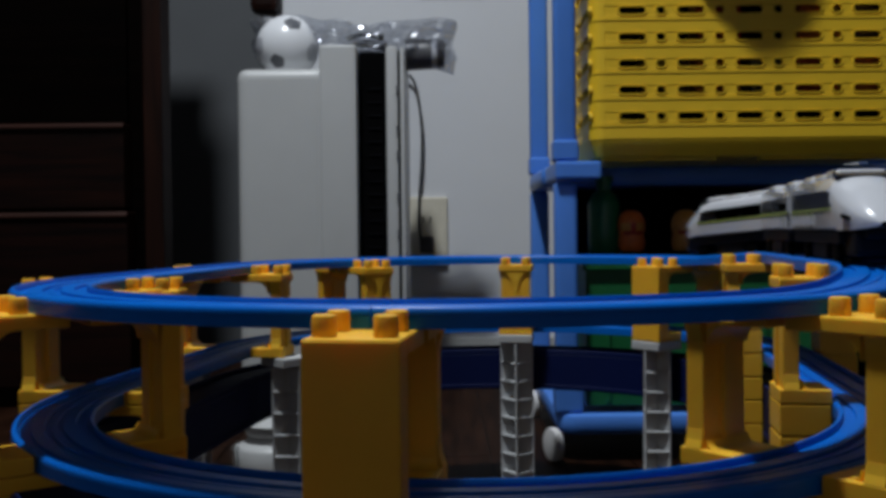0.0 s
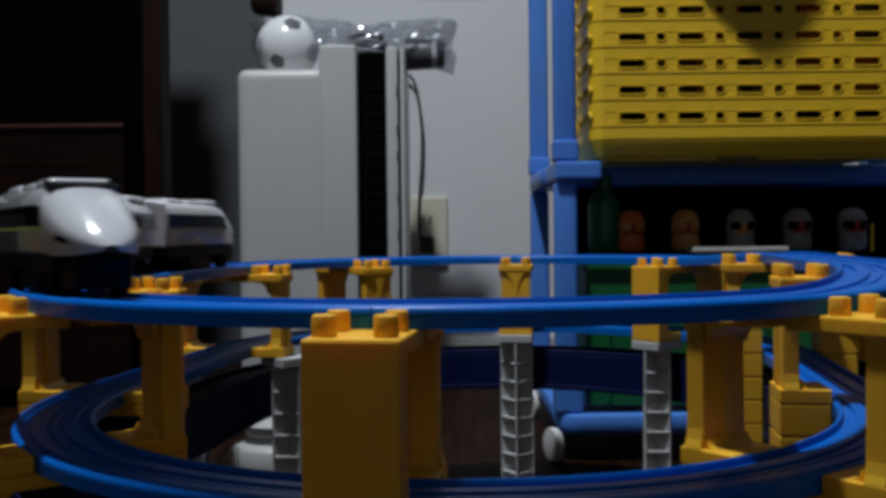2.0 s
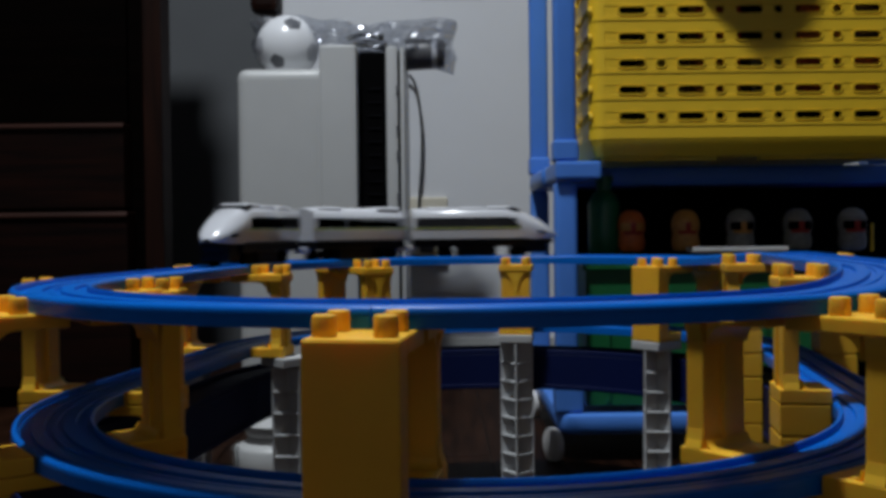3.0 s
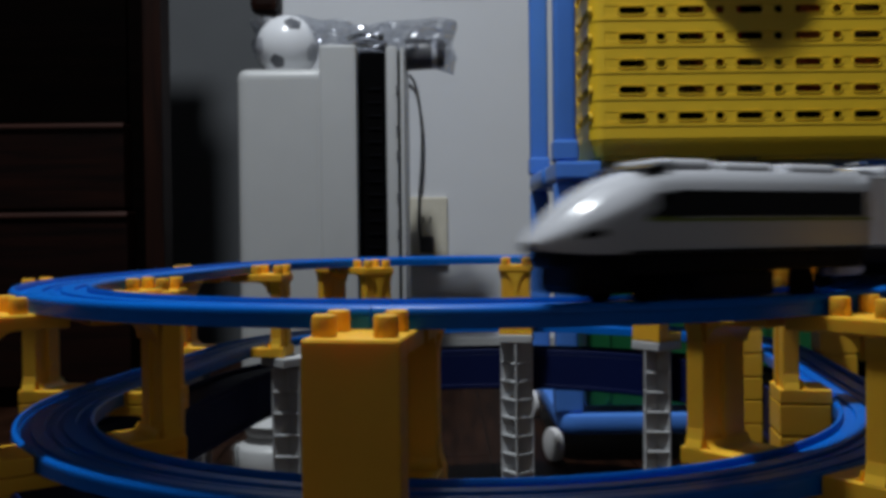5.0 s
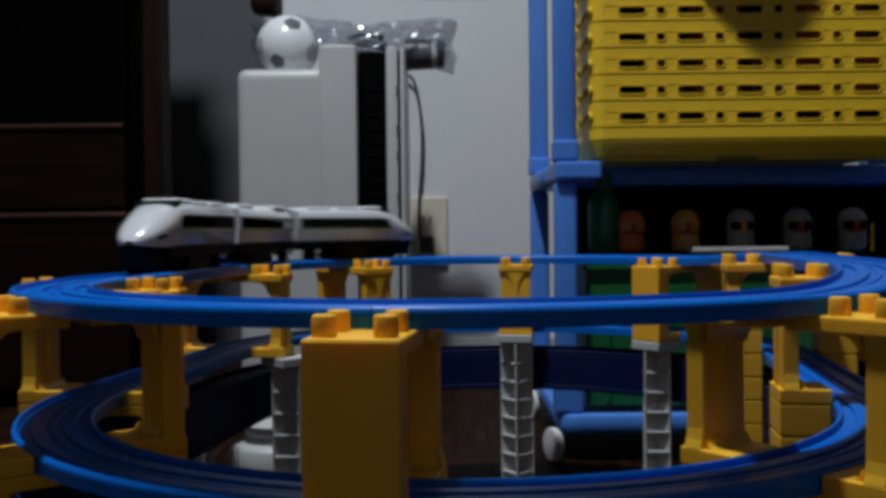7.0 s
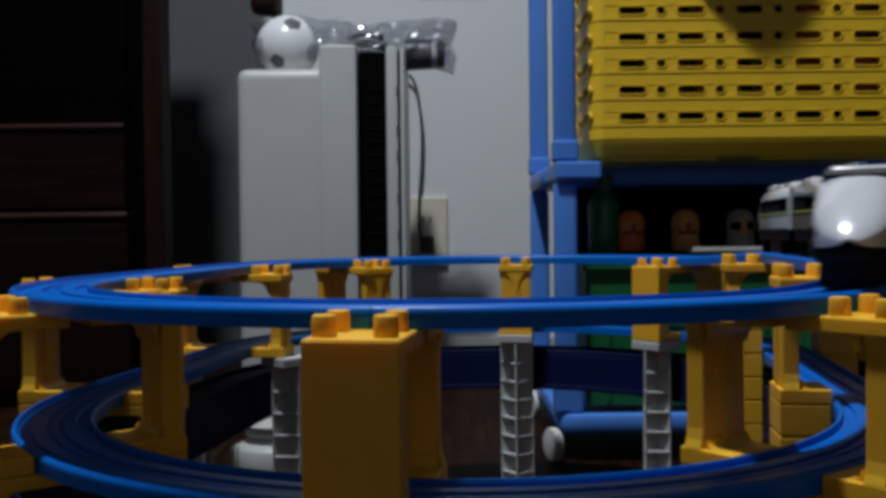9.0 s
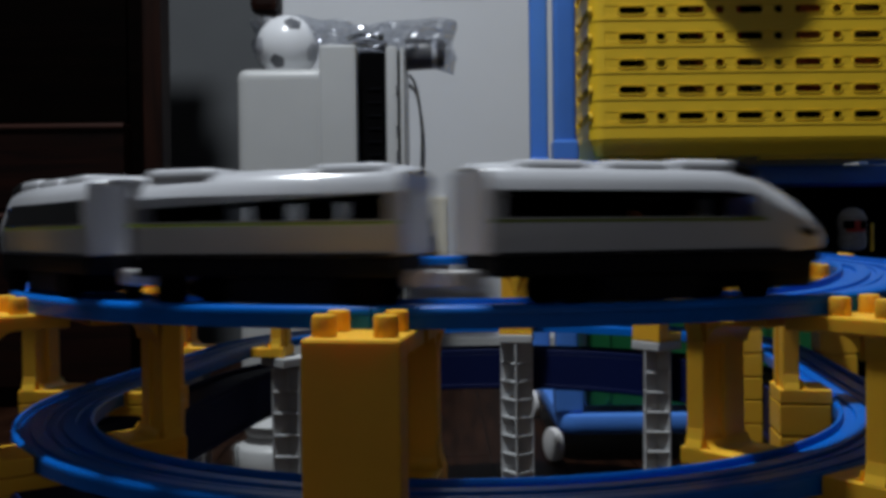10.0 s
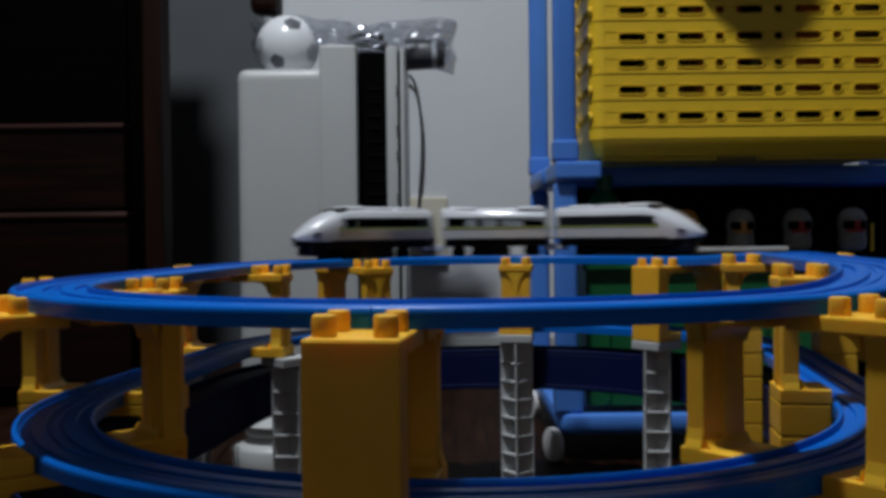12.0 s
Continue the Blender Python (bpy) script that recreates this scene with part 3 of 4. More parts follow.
def dresser():
    """Dark chest of drawers; its upper part is a recessed dark cabinet."""
    d = 1.45
    k = d / 1777
    ob = thing("chest_of_drawers", pose(-0.75, d, 0), "dark stained wooden chest of drawers", "chest")
    def xx(p):
        return (p - 784) * k + 0.75
    def zz(p):
        return 0.2302 + (417 - p) * k
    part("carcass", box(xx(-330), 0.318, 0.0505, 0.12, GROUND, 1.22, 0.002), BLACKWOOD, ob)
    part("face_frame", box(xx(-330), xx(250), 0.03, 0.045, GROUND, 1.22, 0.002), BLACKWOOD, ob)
    for lo, hi, right, proud in [(700, 538, 235, 0.016), (530, 376, 232, 0.016), (371, 220, 226, 0.010)]:
        z0, z1 = max(0.012, zz(lo)), zz(hi)
        part("drawer", box(xx(-320), xx(right), -proud, 0.029, z0, z1, 0.0035, seg=3), DARKWOOD, ob, "dark wooden drawer front")
        # Added strip in the lighter wood, standing in for the edge's bright reflection.
        lip = sweep([(-proud - 0.0042, z1 - 0.0050), (-proud - 0.0002, z1 - 0.0006), (-proud - 0.0002, z1 - 0.0085), (-proud - 0.0042, z1 - 0.0075)], [(xx(-320), 0, 0, 1), (xx(right), 0, 0, 1)])
        part("drawer_glint", lip, GLINTWOOD, ob, "added chamfered strip, lighter for the drawer edge's highlight")
    part("plinth", box(xx(-322), xx(236), 0.004, 0.0295, GROUND, 0.03, 0.001), DARKWOOD, ob)
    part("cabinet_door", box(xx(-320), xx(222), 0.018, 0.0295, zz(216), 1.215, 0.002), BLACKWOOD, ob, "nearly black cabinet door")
    part("side_panel", box(xx(256), xx(290), 0.003, 0.05, GROUND, 1.226, 0.002), REDWOOD, ob, "red-brown wooden side panel")


def rounded_frame(x0, x1, y0, y1, z0, z1, r, lip):
    """A tray: a rounded-corner rim round a thin plate."""
    def outline(inset, rr):
        pts = []
        for cx, cy, a0 in ((x1 - r, y1 - r, 0), (x0 + r, y1 - r, 90), (x0 + r, y0 + r, 180), (x1 - r, y0 + r, 270)):
            for i in range(7):
                a = radians(a0 + 15 * i)
                pts.append((cx + (r - inset) * math.cos(a), cy + (r - inset) * math.sin(a)))
        return pts
    bm = bmesh.new()
    steps = [(0.002, z0), (0.0, z0 + 0.003), (0.0, z1 - 0.005), (0.0015, z1 - 0.0015), (0.005, z1), (lip, z1), (lip + 0.001, z0 + 0.008)]
    rings = [[bm.verts.new((x, y, z)) for x, y in outline(ins, r)] for ins, z in steps]
    n = len(rings[0])
    for a, b in zip(rings, rings[1:]):
        for i in range(n):
            bm.faces.new((a[i], a[(i + 1) % n], b[(i + 1) % n], b[i]))
    bm.faces.new(rings[0][::-1])
    bm.faces.new(rings[-1])
    return bm


def shelf_rack():
    ob = thing("storage_rack", pose(0.112, 1.03, 0), "blue plastic storage rack on casters", "rack")
    W, D = 0.46, 0.27
    part("lower_tier", rounded_frame(0.004, W, -0.012, D, 0.022, 0.042, 0.022, 0.012), SHELFBLUE, ob, smooth=True)
    part("upper_tier", rounded_frame(0.0, W, 0.100, D, 0.2795, 0.3005, 0.012, 0.012), SHELFBLUE, ob, smooth=True)
    for x in (0.0035, W - 0.048):
        part("corner_bracket", box(x, x + 0.047, -0.006, 0.0997, 0.282, 0.3003, 0.0028), SHELFBLUE, ob)
    for x in (0.0035, W - 0.030):
        for y, dx in ((0.0, 0.0), (D - 0.026, -0.003)):
            part("lower_post", box(x + dx, x + dx + 0.023, y, y + 0.023, 0.042, 0.2793, 0.005, seg=3), SHELFBLUE, ob, smooth=True)
            part("upper_post", box(x + dx, x + dx + 0.023, y, y + 0.023, 0.3007, 0.75, 0.005, seg=3), SHELFBLUE, ob, smooth=True)
            part("socket", box(x + dx - 0.0015, x + dx + 0.0245, y - 0.003, y + 0.026, 0.3008, 0.3225, 0.003), SHELFBLUE, ob)
            part("foot_socket", box(x + dx - 0.0015, x + dx + 0.027, y - 0.005, y + 0.026, 0.0423, 0.070, 0.003), SHELFBLUE, ob)
            fork = part("caster_fork", box(x + 0.004, x + 0.020, y + 0.003, y + 0.012, 0.010, 0.0218, 0.001), STRIPGREY, ob)
            part("caster", cyl(0.0175, 0.0175, -0.0045, 0.0045, 32, at=pose(x - 0.0045, y - 0.006, 0.0109, 0, 90, 22), bev=0.0035), CASTER, fork, "pale grey caster wheel", True)
    return ob


def basket():
    """Tapered basket whose front and near side are pierced by rows of long and short slots."""
    d = 1.04
    k = d / 1777
    x0 = (1047 - 784) * k
    z0 = 0.3015
    W, D, H, t = 0.335, 0.235, 0.262, 0.003
    ob = thing("basket", pose(x0, d, z0), "yellow plastic basket with rows of slots, on the rack", "basket")
    pitch, first, hh = 0.0273, 0.0455, 0.0042
    rows_z = [first + pitch * i for i in range(8)]

    LIP, CORNER = 0.022, 0.015

    def pierced(length, start, m, slots_from):
        slots, p = [], slots_from
        while p + 0.029 < length:
            slots.append((p, p + 0.0285))
            if p + 0.05 < length:
                slots.append((p + 0.0390, p + 0.0490))
            p += 0.0606
        z = LIP
        for rz in rows_z:
            part("wall_strip", box(CORNER, length - CORNER, 0, t, z, rz - hh, 0.0008), BASKET, ob, at=m)
            z = rz + hh
            x = CORNER
            for a, b in slots:
                part("bridge", box(x, a, 0.0004, t, rz - hh, rz + hh), BASKET, ob, at=m)
                part("slot_rim", frame_ring(a, b, rz, hh), BASKET, ob, at=m)
                x = b
            part("bridge", box(x, length - CORNER, 0.0004, t, rz - hh, rz + hh), BASKET, ob, at=m)
            part("rib", box(CORNER - 0.002, length - CORNER + 0.002, -0.0006, -0.0002, rz - hh - 0.0062, rz - hh - 0.0035), BASKET, ob, at=m)
        part("wall_strip", box(CORNER, length - CORNER, 0, t, z, H, 0.0008), BASKET, ob, at=m)
    pierced(W, 0, pose(0, 0, 0), 0.0294)
    pierced(D, 0, pose(0, D, 0, 0, 0, -90), 0.02)
    for x, y, a in ((CORNER, CORNER, 180), (W - CORNER, CORNER, 270), (W - CORNER, D - CORNER, 0), (CORNER, D - CORNER, 90)):
        ring = [(x, y, math.cos(radians(a + i * 11.25)), math.sin(radians(a + i * 11.25))) for i in range(9)]
        part("corner", sweep([(CORNER, LIP), (CORNER, H), (CORNER - 0.003, H), (CORNER - 0.003, LIP)], ring), BASKET, ob, smooth=True)
        for rz in rows_z:
            part("corner_rib", sweep([(CORNER + 0.0006, rz - hh - 0.0062), (CORNER + 0.0006, rz - hh - 0.0035), (CORNER + 0.0001, rz - hh - 0.0035), (CORNER + 0.0001, rz - hh - 0.0062)], ring), BASKET, ob, smooth=True)
    part("side_wall", box(W - t, W, CORNER, D - CORNER, LIP, H), BASKET, ob)
    part("back_wall", box(CORNER, W - CORNER, D - t, D, LIP, H), BASKET, ob)
    rings = []
    bm = bmesh.new()
    for inset, z in ((0.0004, LIP - 0.0002), (0.0012, LIP - 0.004), (0.0065, 0.0045), (0.009, 0.0036)):
        ring = []
        for x, y, a in ((W - CORNER, D - CORNER, 0), (CORNER, D - CORNER, 90), (CORNER, CORNER, 180), (W - CORNER, CORNER, 270)):
            for i in range(9):
                q = radians(a + i * 11.25)
                ring.append(bm.verts.new((x + (CORNER - inset) * math.cos(q), y + (CORNER - inset) * math.sin(q), z)))
        rings.append(ring)
    n = len(rings[0])
    for p, q in zip(rings, rings[1:]):
        for i in range(n):
            bm.faces.new((p[i], p[(i + 1) % n], q[(i + 1) % n], q[i]))
    bm.faces.new(rings[-1])
    part("bottom", bm, BASKET, ob, smooth=True)
    for x in ((0.014, 0.1334), (0.1803, W - 0.014)):
        part("foot_rail", box(x[0], x[1], 0.0125, 0.030, 0.0, 0.0044, 0.0012), BASKET, ob)
    return ob


def frame_ring(a, b, z, hh):
    """A raised rounded rim that closes in the ends of one slot."""
    bm = bmesh.new()
    out, inn = [], []
    n = 6
    r = hh
    for cx, a0 in ((b - r, -90), (a + r, 90)):
        for i in range(n + 1):
            q = radians(a0 + 180 * i / n)
            out.append((cx + (r + 0.0012) * math.cos(q), z + (r + 0.0012) * math.sin(q)))
            inn.append((cx + (r - 0.0003) * math.cos(q), z + (r - 0.0003) * math.sin(q)))
    layers = []
    for y in (-0.0008, 0.0028):
        layers.append(([bm.verts.new((x, y, zz)) for x, zz in out], [bm.verts.new((x, y, zz)) for x, zz in inn]))
    m = len(out)
    for i in range(m):
        j = (i + 1) % m
        (o0, i0), (o1, i1) = layers
        bm.faces.new((o0[i], o0[j], i0[j], i0[i]))
        bm.faces.new((o1[i], i1[i], i1[j], o1[j]))
        bm.faces.new((o0[i], o1[i], o1[j], o0[j]))
        bm.faces.new((i0[i], i0[j], i1[j], i1[i]))
    return bm


def basket_toys():
    """Dark assorted toys that fill the basket, seen through the slots."""
    rng = random.Random(4)
    d = 1.04
    x0 = (1047 - 784) * d / 1777
    mats = [BLACK, BLACK, BASKETDIM, TOYORANGE, STRIPGREY, TOYRED, BLACK]
    i = 0
    for layer in range(4):
        for col in range(6):
            w = 0.05
            xa, za = x0 + 0.009 + col * 0.0535, 0.3165 + layer * 0.055
            hgt = 0.05 - rng.random() * 0.006
            mat = mats[rng.randrange(len(mats))]
            solo("toy_block", box(xa, xa + w - rng.random() * 0.006, d + 0.014 + rng.random() * 0.012, d + 0.2, za, za + hgt, 0.006), mat, pose(0, 0, 0),
                 "dark toy block packed in the yellow basket", "toy", "toys in the basket")


def green_crate():
    """Green crate with a rim and ribs, standing on the lower tier."""
    x, y, z = 0.150, 1.055, 0.0445
    ob = thing("crate", pose(x, y, z), "green plastic crate on the rack's lower tier", "crate")
    W, D, H = 0.27, 0.19, 0.155
    t = 0.003
    part("wall", box(0, W, 0, t, 0.0, H, 0.001), GREEN, ob)
    part("wall", box(0, W, D - t, D, 0.0, H, 0.001), GREEN, ob)
    part("wall", box(0, t, t, D - t, 0.0, H, 0.001), GREEN, ob)
    part("wall", box(W - t, W, t, D - t, 0.0, H, 0.001), GREEN, ob)
    part("bottom", box(t, W - t, t, D - t, 0, 0.004), GREEN, ob)
    part("rim", box(-0.004, W + 0.004, -0.005, -0.0003, H - 0.012, H, 0.0015), GREEN, ob)
    part("rib", box(-0.003, W + 0.003, -0.004, -0.0003, H - 0.05, H - 0.044, 0.001), GREEN, ob)
    for i in range(5):
        part("upright_rib", box(0.02 + i * 0.055, 0.025 + i * 0.055, -0.003, -0.0003, 0.004, H - 0.052, 0.001), GREEN, ob)


def lathe(rows, n=24):
    """A turned body from (radius, z) rows."""
    bm = bmesh.new()
    rings = [[bm.verts.new((r * math.cos(math.tau * i / n), r * math.sin(math.tau * i / n), z)) for i in range(n)] for r, z in rows]
    for a, b in zip(rings, rings[1:]):
        for i in range(n):
            bm.faces.new((a[i], a[(i + 1) % n], b[(i + 1) % n], b[i]))
    bm.faces.new(rings[0][::-1])
    bm.faces.new(rings[-1])
    return bm


def rack_toys():
    """What stands on the green crate: a board with five small egg-shaped dolls, a bottle, a white lid and a stick."""
    y = 1.12
    k = y / 1777
    base = 0.2005
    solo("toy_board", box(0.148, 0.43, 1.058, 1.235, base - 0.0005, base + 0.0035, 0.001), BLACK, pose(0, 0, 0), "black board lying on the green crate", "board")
    def put(px):
        return (px - 784) * k
    rows = [(0.008, 0.0), (0.0125, 0.003), (0.0138, 0.010), (0.0135, 0.016), (0.0125, 0.022), (0.0136, 0.026), (0.0142, 0.031), (0.0140, 0.036), (0.0132, 0.041), (0.0098, 0.048), (0.004, 0.0515)]
    for px, body, face, mark, cap, label in (
            (1117, TOYORANGE, TOYRED, TOYSKIN, TOYORANGE, "orange egg-shaped doll with red markings on the rack"),
            (1213, TOYSKIN, TOYRED, TOYSKIN, TOYSKIN, "tan egg-shaped doll with red markings on the rack"),
            (1310, TOYGREY, TOYSKIN, BLACK, TOYGREY, "grey egg-shaped doll with tan front on the rack"),
            (1411, TOYGREY, TOYRED, BLACK, TOYGREY, "grey egg-shaped doll with red front on the rack"),
            (1508, TOYGREY, TOYRED, BLACK, TOYWHITE, "pale grey egg-shaped doll with dark red front on the rack")):
        ob = solo("doll", lathe(rows, 32), body, pose(put(px), y, base + 0.0037) @ Matrix.Diagonal((1.12, 1.12, 0.92, 1)), label, "doll", "row of dolls on the rack", smooth=True)
        for m in (face, mark, cap):
            ob.data.materials.append(m)
        for p in ob.data.polygons:
            ahead = -p.center.y > 0.0085
            if p.center.z > 0.040:
                p.material_index = 3
            elif ahead and 0.0285 < p.center.z < 0.034 and abs(p.center.x) > 0.0022:
                p.material_index = 2
            elif ahead and 0.020 < p.center.z < 0.038:
                p.material_index = 1
    rows = [(0.017, 0.0), (0.018, 0.004), (0.018, 0.055), (0.013, 0.066), (0.0085, 0.070), (0.0085, 0.079), (0.010, 0.0795), (0.010, 0.086)]
    solo("bottle", lathe(rows), BOTTLEGREEN, pose(put(1072), y + 0.01, base + 0.0037), "dark green bottle on the rack", "bottle", smooth=True)
    solo("white_lid", box(put(1228) * 0.955, put(1400) * 0.955, 1.075, 1.105, base + 0.0037, base + 0.0098, 0.002), CASTER, pose(0, 0, 0), "flat white plastic lid on the rack", "lid")
    solo("stick", cyl(0.0017, 0.0017, 0, 0.03, 10, bev=0.0005), BASKET, pose(put(1543) * 0.965, 1.08, base + 0.0037), "thin yellow plastic stick on the rack", "stick", smooth=True)
    ob = thing("cable_clip", pose(0.1385, 1.085, 0.0), "pale clear plastic cable clip hanging in the rack", "clip")
    part("clip_head", box(-0.004, 0.005, 0, 0.006, 0.262, 0.2785, 0.001), CASTER, ob)
    for x in (-0.0035, 0.0035):
        part("clip_wire", cyl(0.0008, 0.0008, 0.0445, 0.262, 8, at=pose(x, 0.003, 0)), CASTER, ob)
    # Black sheets added to darken the rack's back and hide the wall there.
    ob = thing("dark_backing", pose(0.141, 1.236, 0.0445), "added black sheets standing in for the dark behind the rack", "case")
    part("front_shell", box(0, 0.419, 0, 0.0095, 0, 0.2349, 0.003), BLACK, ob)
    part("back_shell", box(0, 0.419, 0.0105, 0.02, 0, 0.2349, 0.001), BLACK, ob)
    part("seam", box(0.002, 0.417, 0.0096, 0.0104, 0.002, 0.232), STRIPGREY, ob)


def ball():
    d = 1.50
    k = d / 1777
    r = 55 * k
    at = ((514 - 784) * k, d, 0.4602 + r)
    ob = thing("ball", pose(*at), "small white ball with grey patches on the air purifier", "ball")
    bm = bmesh.new()
    bmesh.ops.create_icosphere(bm, subdivisions=4, radius=r)
    part("skin", bm, BALLWHITE, ob, smooth=True)
    for dx, dy, dz, size in ((0.28, -0.72, 0.62, 0.30), (-0.85, -0.5, -0.05, 0.36), (0.86, -0.42, -0.25, 0.34), (-0.22, -0.80, -0.60, 0.26), (-0.35, 0.2, 0.93, 0.36)):
        n = Vector((dx, dy, dz)).normalized()
        u = n.cross(Vector((0.2, 0.1, 1))).normalized()
        w = n.cross(u)
        q = bmesh.new()
        rings = []
        for i in range(1, 5):
            ring = []
            for j in range(25):
                a = math.tau * j / 25
                pent = math.cos(math.pi / 5) / math.cos((a % (math.tau / 5)) - math.pi / 5)
                rr = r * size * (i / 4) * (0.25 + 0.75 * pent)
                ring.append(q.verts.new((n * r + u * rr * math.cos(a) + w * rr * math.sin(a)).normalized() * r * 1.006))
            rings.append(ring)
        q.faces.new(rings[0])
        for a, b in zip(rings, rings[1:]):
            for j in range(25):
                q.faces.new((a[j], b[j], b[(j + 1) % 25], a[(j + 1) % 25]))
        part("patch", q, PATCHDARK if dx in (0.28, -0.22) else BALLGREY, ob, "grey five-sided patch", True)


def bag():
    """Crumpled clear plastic bag with a grey device inside, lying on top of the purifier."""
    d = 1.50
    k = d / 1777
    rng = random.Random(7)
    nx, nz = 44, 16
    bag_ob = thing("plastic_bag", pose(0, 0, 0), "crumpled clear plastic bag on top of the air purifier", "bag")
    for side in (-1, 1):
        bm = bmesh.new()
        g = []
        for i in range(nx + 1):
            col = []
            for j in range(nz + 1):
                u, v = i / nx, j / nz
                top = 0.551 + 0.006 * math.sin(u * 9) + 0.012 * noise.noise(Vector((u * 7, 0.4, 5.0))) - 0.012 * u * u
                low = 0.494 - (0.030 * max(0, (u - 0.72) / 0.28) if u > 0.72 else 0.0)
                x = (452 - 784) * k + (808 - 452) * k * u + 0.010 * noise.noise(Vector((v * 5, 2.2, 0.3))) * (u * 2 - 1)
                puff = math.sin(math.pi * min(1, max(0, u))) ** 0.5 * math.sin(math.pi * v) ** 0.6
                w = noise.noise(Vector((u * 11, v * 4, side * 3.1))) + 0.6 * noise.noise(Vector((u * 27, v * 9, side)))
                y = d + 0.01 + side * (0.030 * puff + 0.002) + 0.022 * w * puff
                col.append(bm.verts.new((x, y, low + (top - low) * v + 0.004 * w)))
            g.append(col)
        for i in range(nx):
            for j in range(nz):
                bm.faces.new((g[i][j], g[i + 1][j], g[i + 1][j + 1], g[i][j + 1]))
        part("front_sheet" if side < 0 else "back_sheet", bm, CLEAR, bag_ob)
    ob = thing("power_adapter", pose((756 - 784) * k, d + 0.012, 0.477), "charcoal grey power adapter inside the plastic bag", "adapter")
    part("case", cyl(0.024, 0.021, -0.030, 0.030, 22, at=pose(0, 0, 0.019, 0, 90), bev=0.005), STRIPGREY, ob, smooth=True)
    part("band", cyl(0.0230, 0.0226, 0.010, 0.018, 22, at=pose(0, 0, 0.019, 0, 90), bev=0.001), BALLGREY, ob, smooth=True)
    ob = thing("folded_cable", pose((650 - 784) * k, d + 0.012, 0.4925), "grey folded cable inside the plastic bag", "cable")
    for i in range(4):
        pts = [(0.036 * math.cos(a) * (1 - 0.1 * i), 0.012 * math.sin(a), 0.006 + i * 0.008 + 0.003 * math.sin(3 * a)) for a in [math.tau * q / 24 for q in range(25)]]
        part("loop", tube(pts, 0.0032, 8), CORDGREY if i % 2 else BALLGREY, ob, smooth=True)


def upper_edge_things():
    """A box and a bracket high on the wall, and an unseen lump added to shade the basket."""
    k = WALL_Y / 1777
    # Added above the view; only its shadow reaches down the wall.
    solo("wall_shadow_box", box((746 - 784) * k, (862 - 784) * k, WALL_Y - 0.012, WALL_Y - 0.0005, 0.646, 0.72, 0.004), STRIPGREY, pose(0, 0, 0), "unseen dark grey box on the white wall, added for its shadow", "wall box")
    k = 1.70 / 1777
    solo("wall_shelf", box((447 - 784) * k, (497 - 784) * k, 1.70, 1.749, 0.2302 + 392 * k, 0.75, 0.012), REDWOOD, pose(0, 0, 0), "dark brown wooden bracket on the wall's corner", "bracket")
    # Lump of made-up shape, out of view, there only for its shadow.
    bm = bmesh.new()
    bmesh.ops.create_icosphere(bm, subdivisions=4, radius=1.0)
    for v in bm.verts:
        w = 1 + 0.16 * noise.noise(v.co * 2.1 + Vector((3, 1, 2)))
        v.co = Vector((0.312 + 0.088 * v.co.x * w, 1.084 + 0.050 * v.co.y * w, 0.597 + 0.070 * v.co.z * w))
    solo("shading_lump", bm, BASKETDIM, pose(0, 0, 0), "unseen brown lump over the basket's rim, added to shade it", "cloth", smooth=True)


def ceiling_lamp():
    """Round ceiling lamp above its light."""
    ob = thing("ceiling_lamp", pose(LAMP_AT[0], LAMP_AT[1], 2.29), "round white ceiling lamp", "lamp")
    part("housing", lathe([(0.06, 0.109), (0.11, 0.105), (0.12, 0.08), (0.12, 0.03), (0.10, 0.005), (0.02, 0.002)], 40), BALLWHITE, ob, smooth=True)


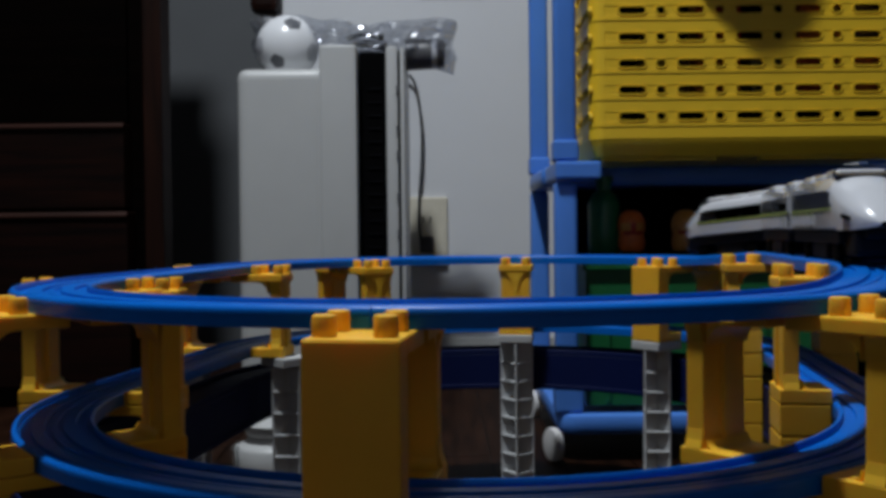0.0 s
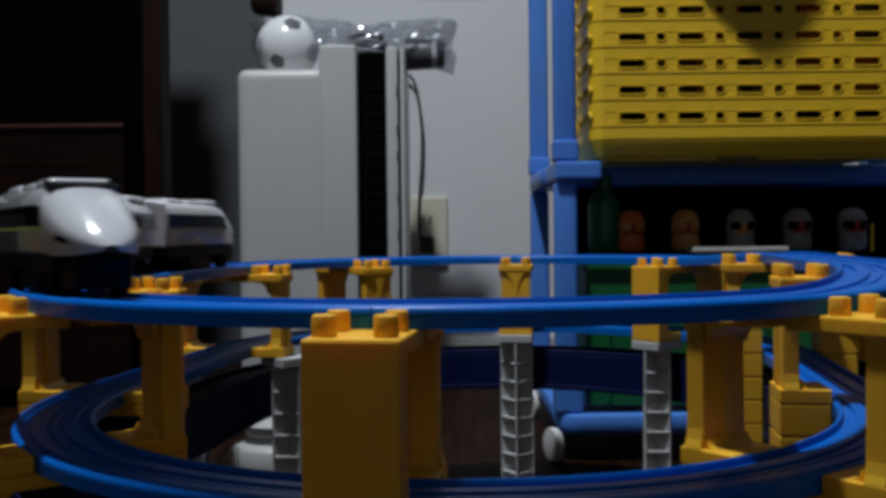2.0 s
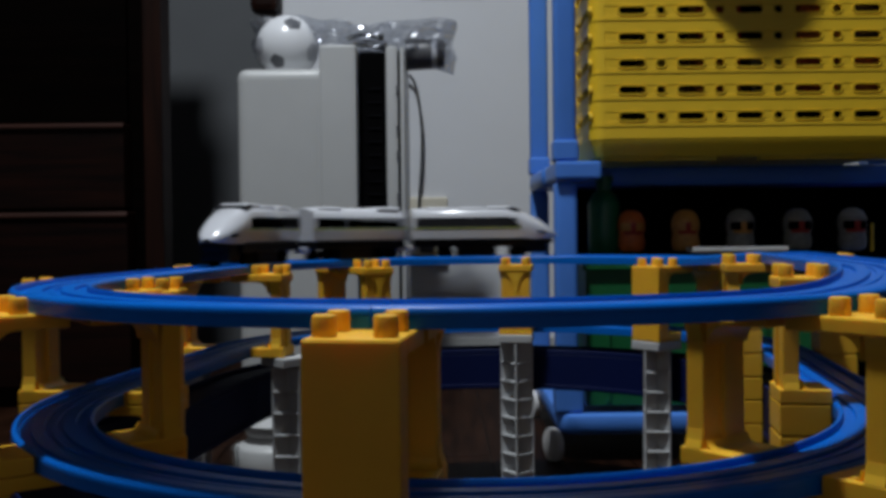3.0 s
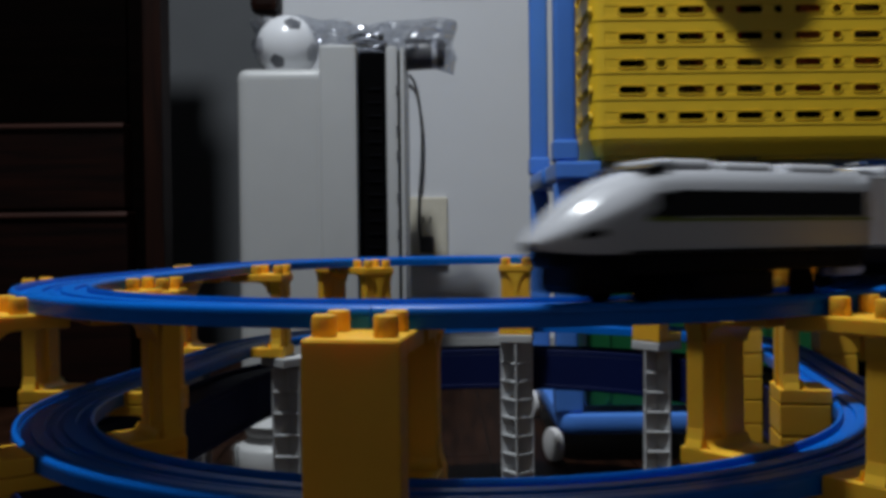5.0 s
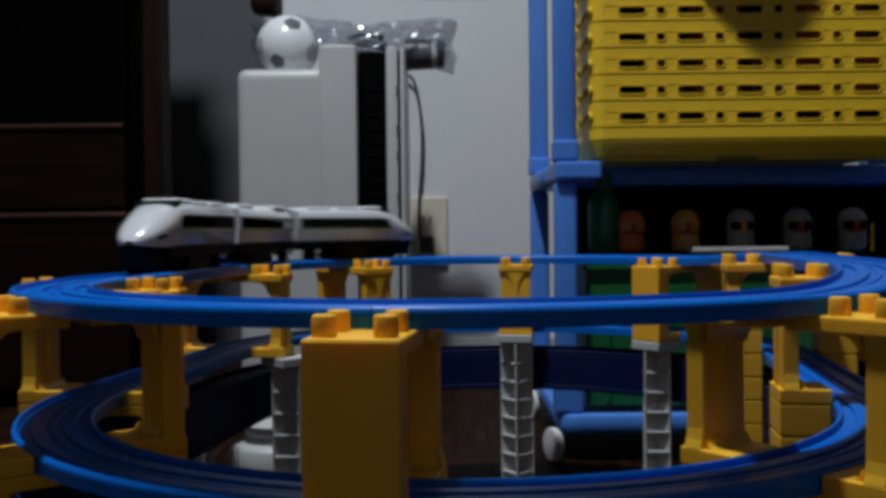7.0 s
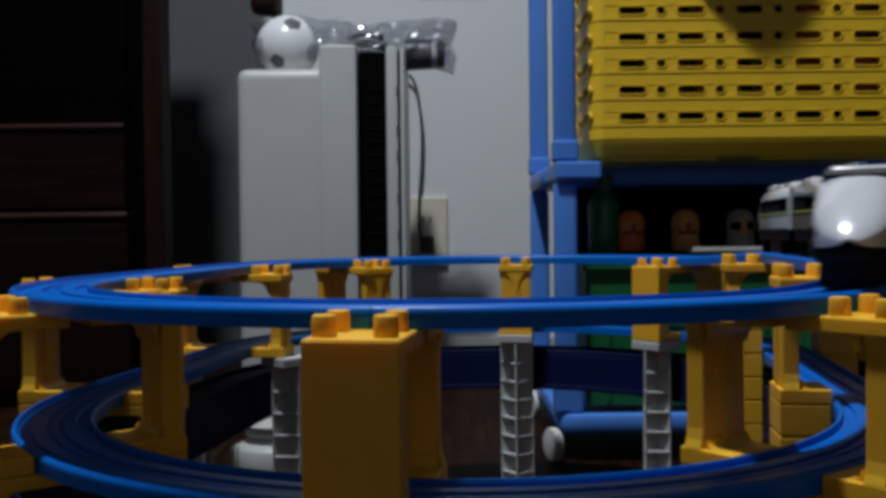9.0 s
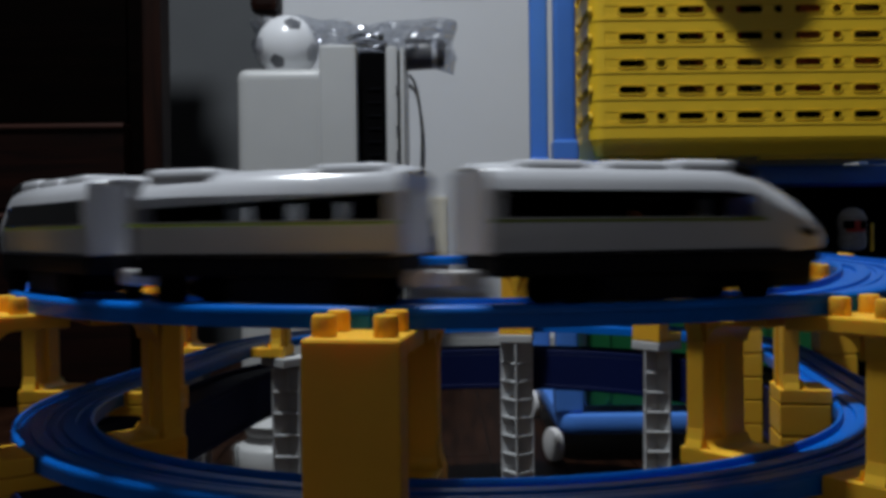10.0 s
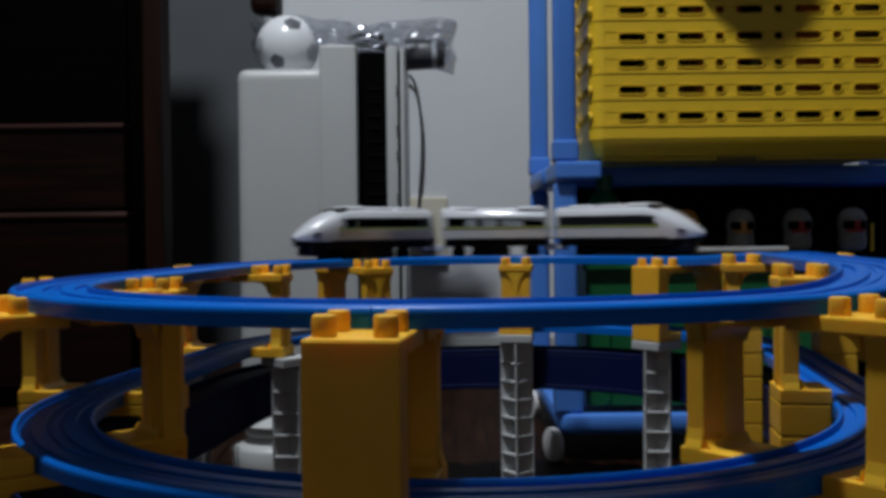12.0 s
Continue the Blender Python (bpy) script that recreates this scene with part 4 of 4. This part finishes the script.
def floor_clutter():
    """White round device and a clear jar on the floor beyond the loops."""
    d = 1.055
    k = d / 1777
    rows = [(0.036, 0.0), (0.040, 0.002), (0.041, 0.020), (0.038, 0.024), (0.030, 0.027), (0.028, 0.034), (0.033, 0.040), (0.034, 0.046), (0.026, 0.052), (0.010, 0.054)]
    solo("night_light", lathe(rows, 32), IVORY, pose((478 - 784) * k, d + 0.012, GROUND), "ivory round plastic device on the floor", "device", smooth=True)
    rows = [(0.016, 0.0), (0.018, 0.002), (0.018, 0.028), (0.0165, 0.0282), (0.0165, 0.004), (0.002, 0.003)]
    solo("jar", lathe(rows, 28), JARGLASS, pose((390 - 784) * k, d - 0.01, GROUND), "small clear glass jar on the floor", "jar", smooth=True)


room()
loop(TOP, RAIL, BLUE, ("curved_track", "straight_track"), ("blue plastic curved toy track of the upper loop", "blue plastic straight toy track of the upper loop"), "upper track loop", True)
loop(MIDDLE, RAIL, BLUE, ("curved_track", "straight_track"), ("blue plastic curved toy track of the lower loop", "blue plastic straight toy track of the lower loop"), "lower track loop")
loop(0.077, VIADUCT, NAVY, ("curved_viaduct", "straight_viaduct"), ("dark blue plastic viaduct curve under the loops", "dark blue plastic viaduct straight under the loops"), "viaduct loop")
piers()
air_purifier()
outlet()
power_cord()
dresser()
shelf_rack()
basket()
basket_toys()
green_crate()
rack_toys()
# Scaled about the eye: rack stands farther back, its outline in view unchanged.
RACK_ABOUT_EYE = Matrix.Translation(EYE) @ Matrix.Scale(1.045, 4) @ Matrix.Translation(-Vector(EYE))
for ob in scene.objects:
    if ob.parent is None and ob.name.split(".")[0] in ("storage_rack", "basket", "toy_block", "crate", "toy_board", "doll", "bottle", "white_lid", "stick", "dark_backing", "cable_clip"):
        ob.matrix_basis = RACK_ABOUT_EYE @ ob.matrix_basis
ball()
bag()
floor_clutter()
upper_edge_things()
ceiling_lamp()
LEAD, MID_CAR, TAIL = train_car("lead"), train_car("middle"), train_car("tail", True)


def motions():
    gap1 = 0.069 + 0.012 + 0.053
    for ob, back, trail in ((LEAD, 0.0, 0.012), (MID_CAR, gap1, 0.006), (TAIL, 2 * gap1 + 0.002, 0.010)):
        walk(ob, [(i / 10, car_pose(travelled(i / 10) - back, trail)) for i in range(121)])


motions()
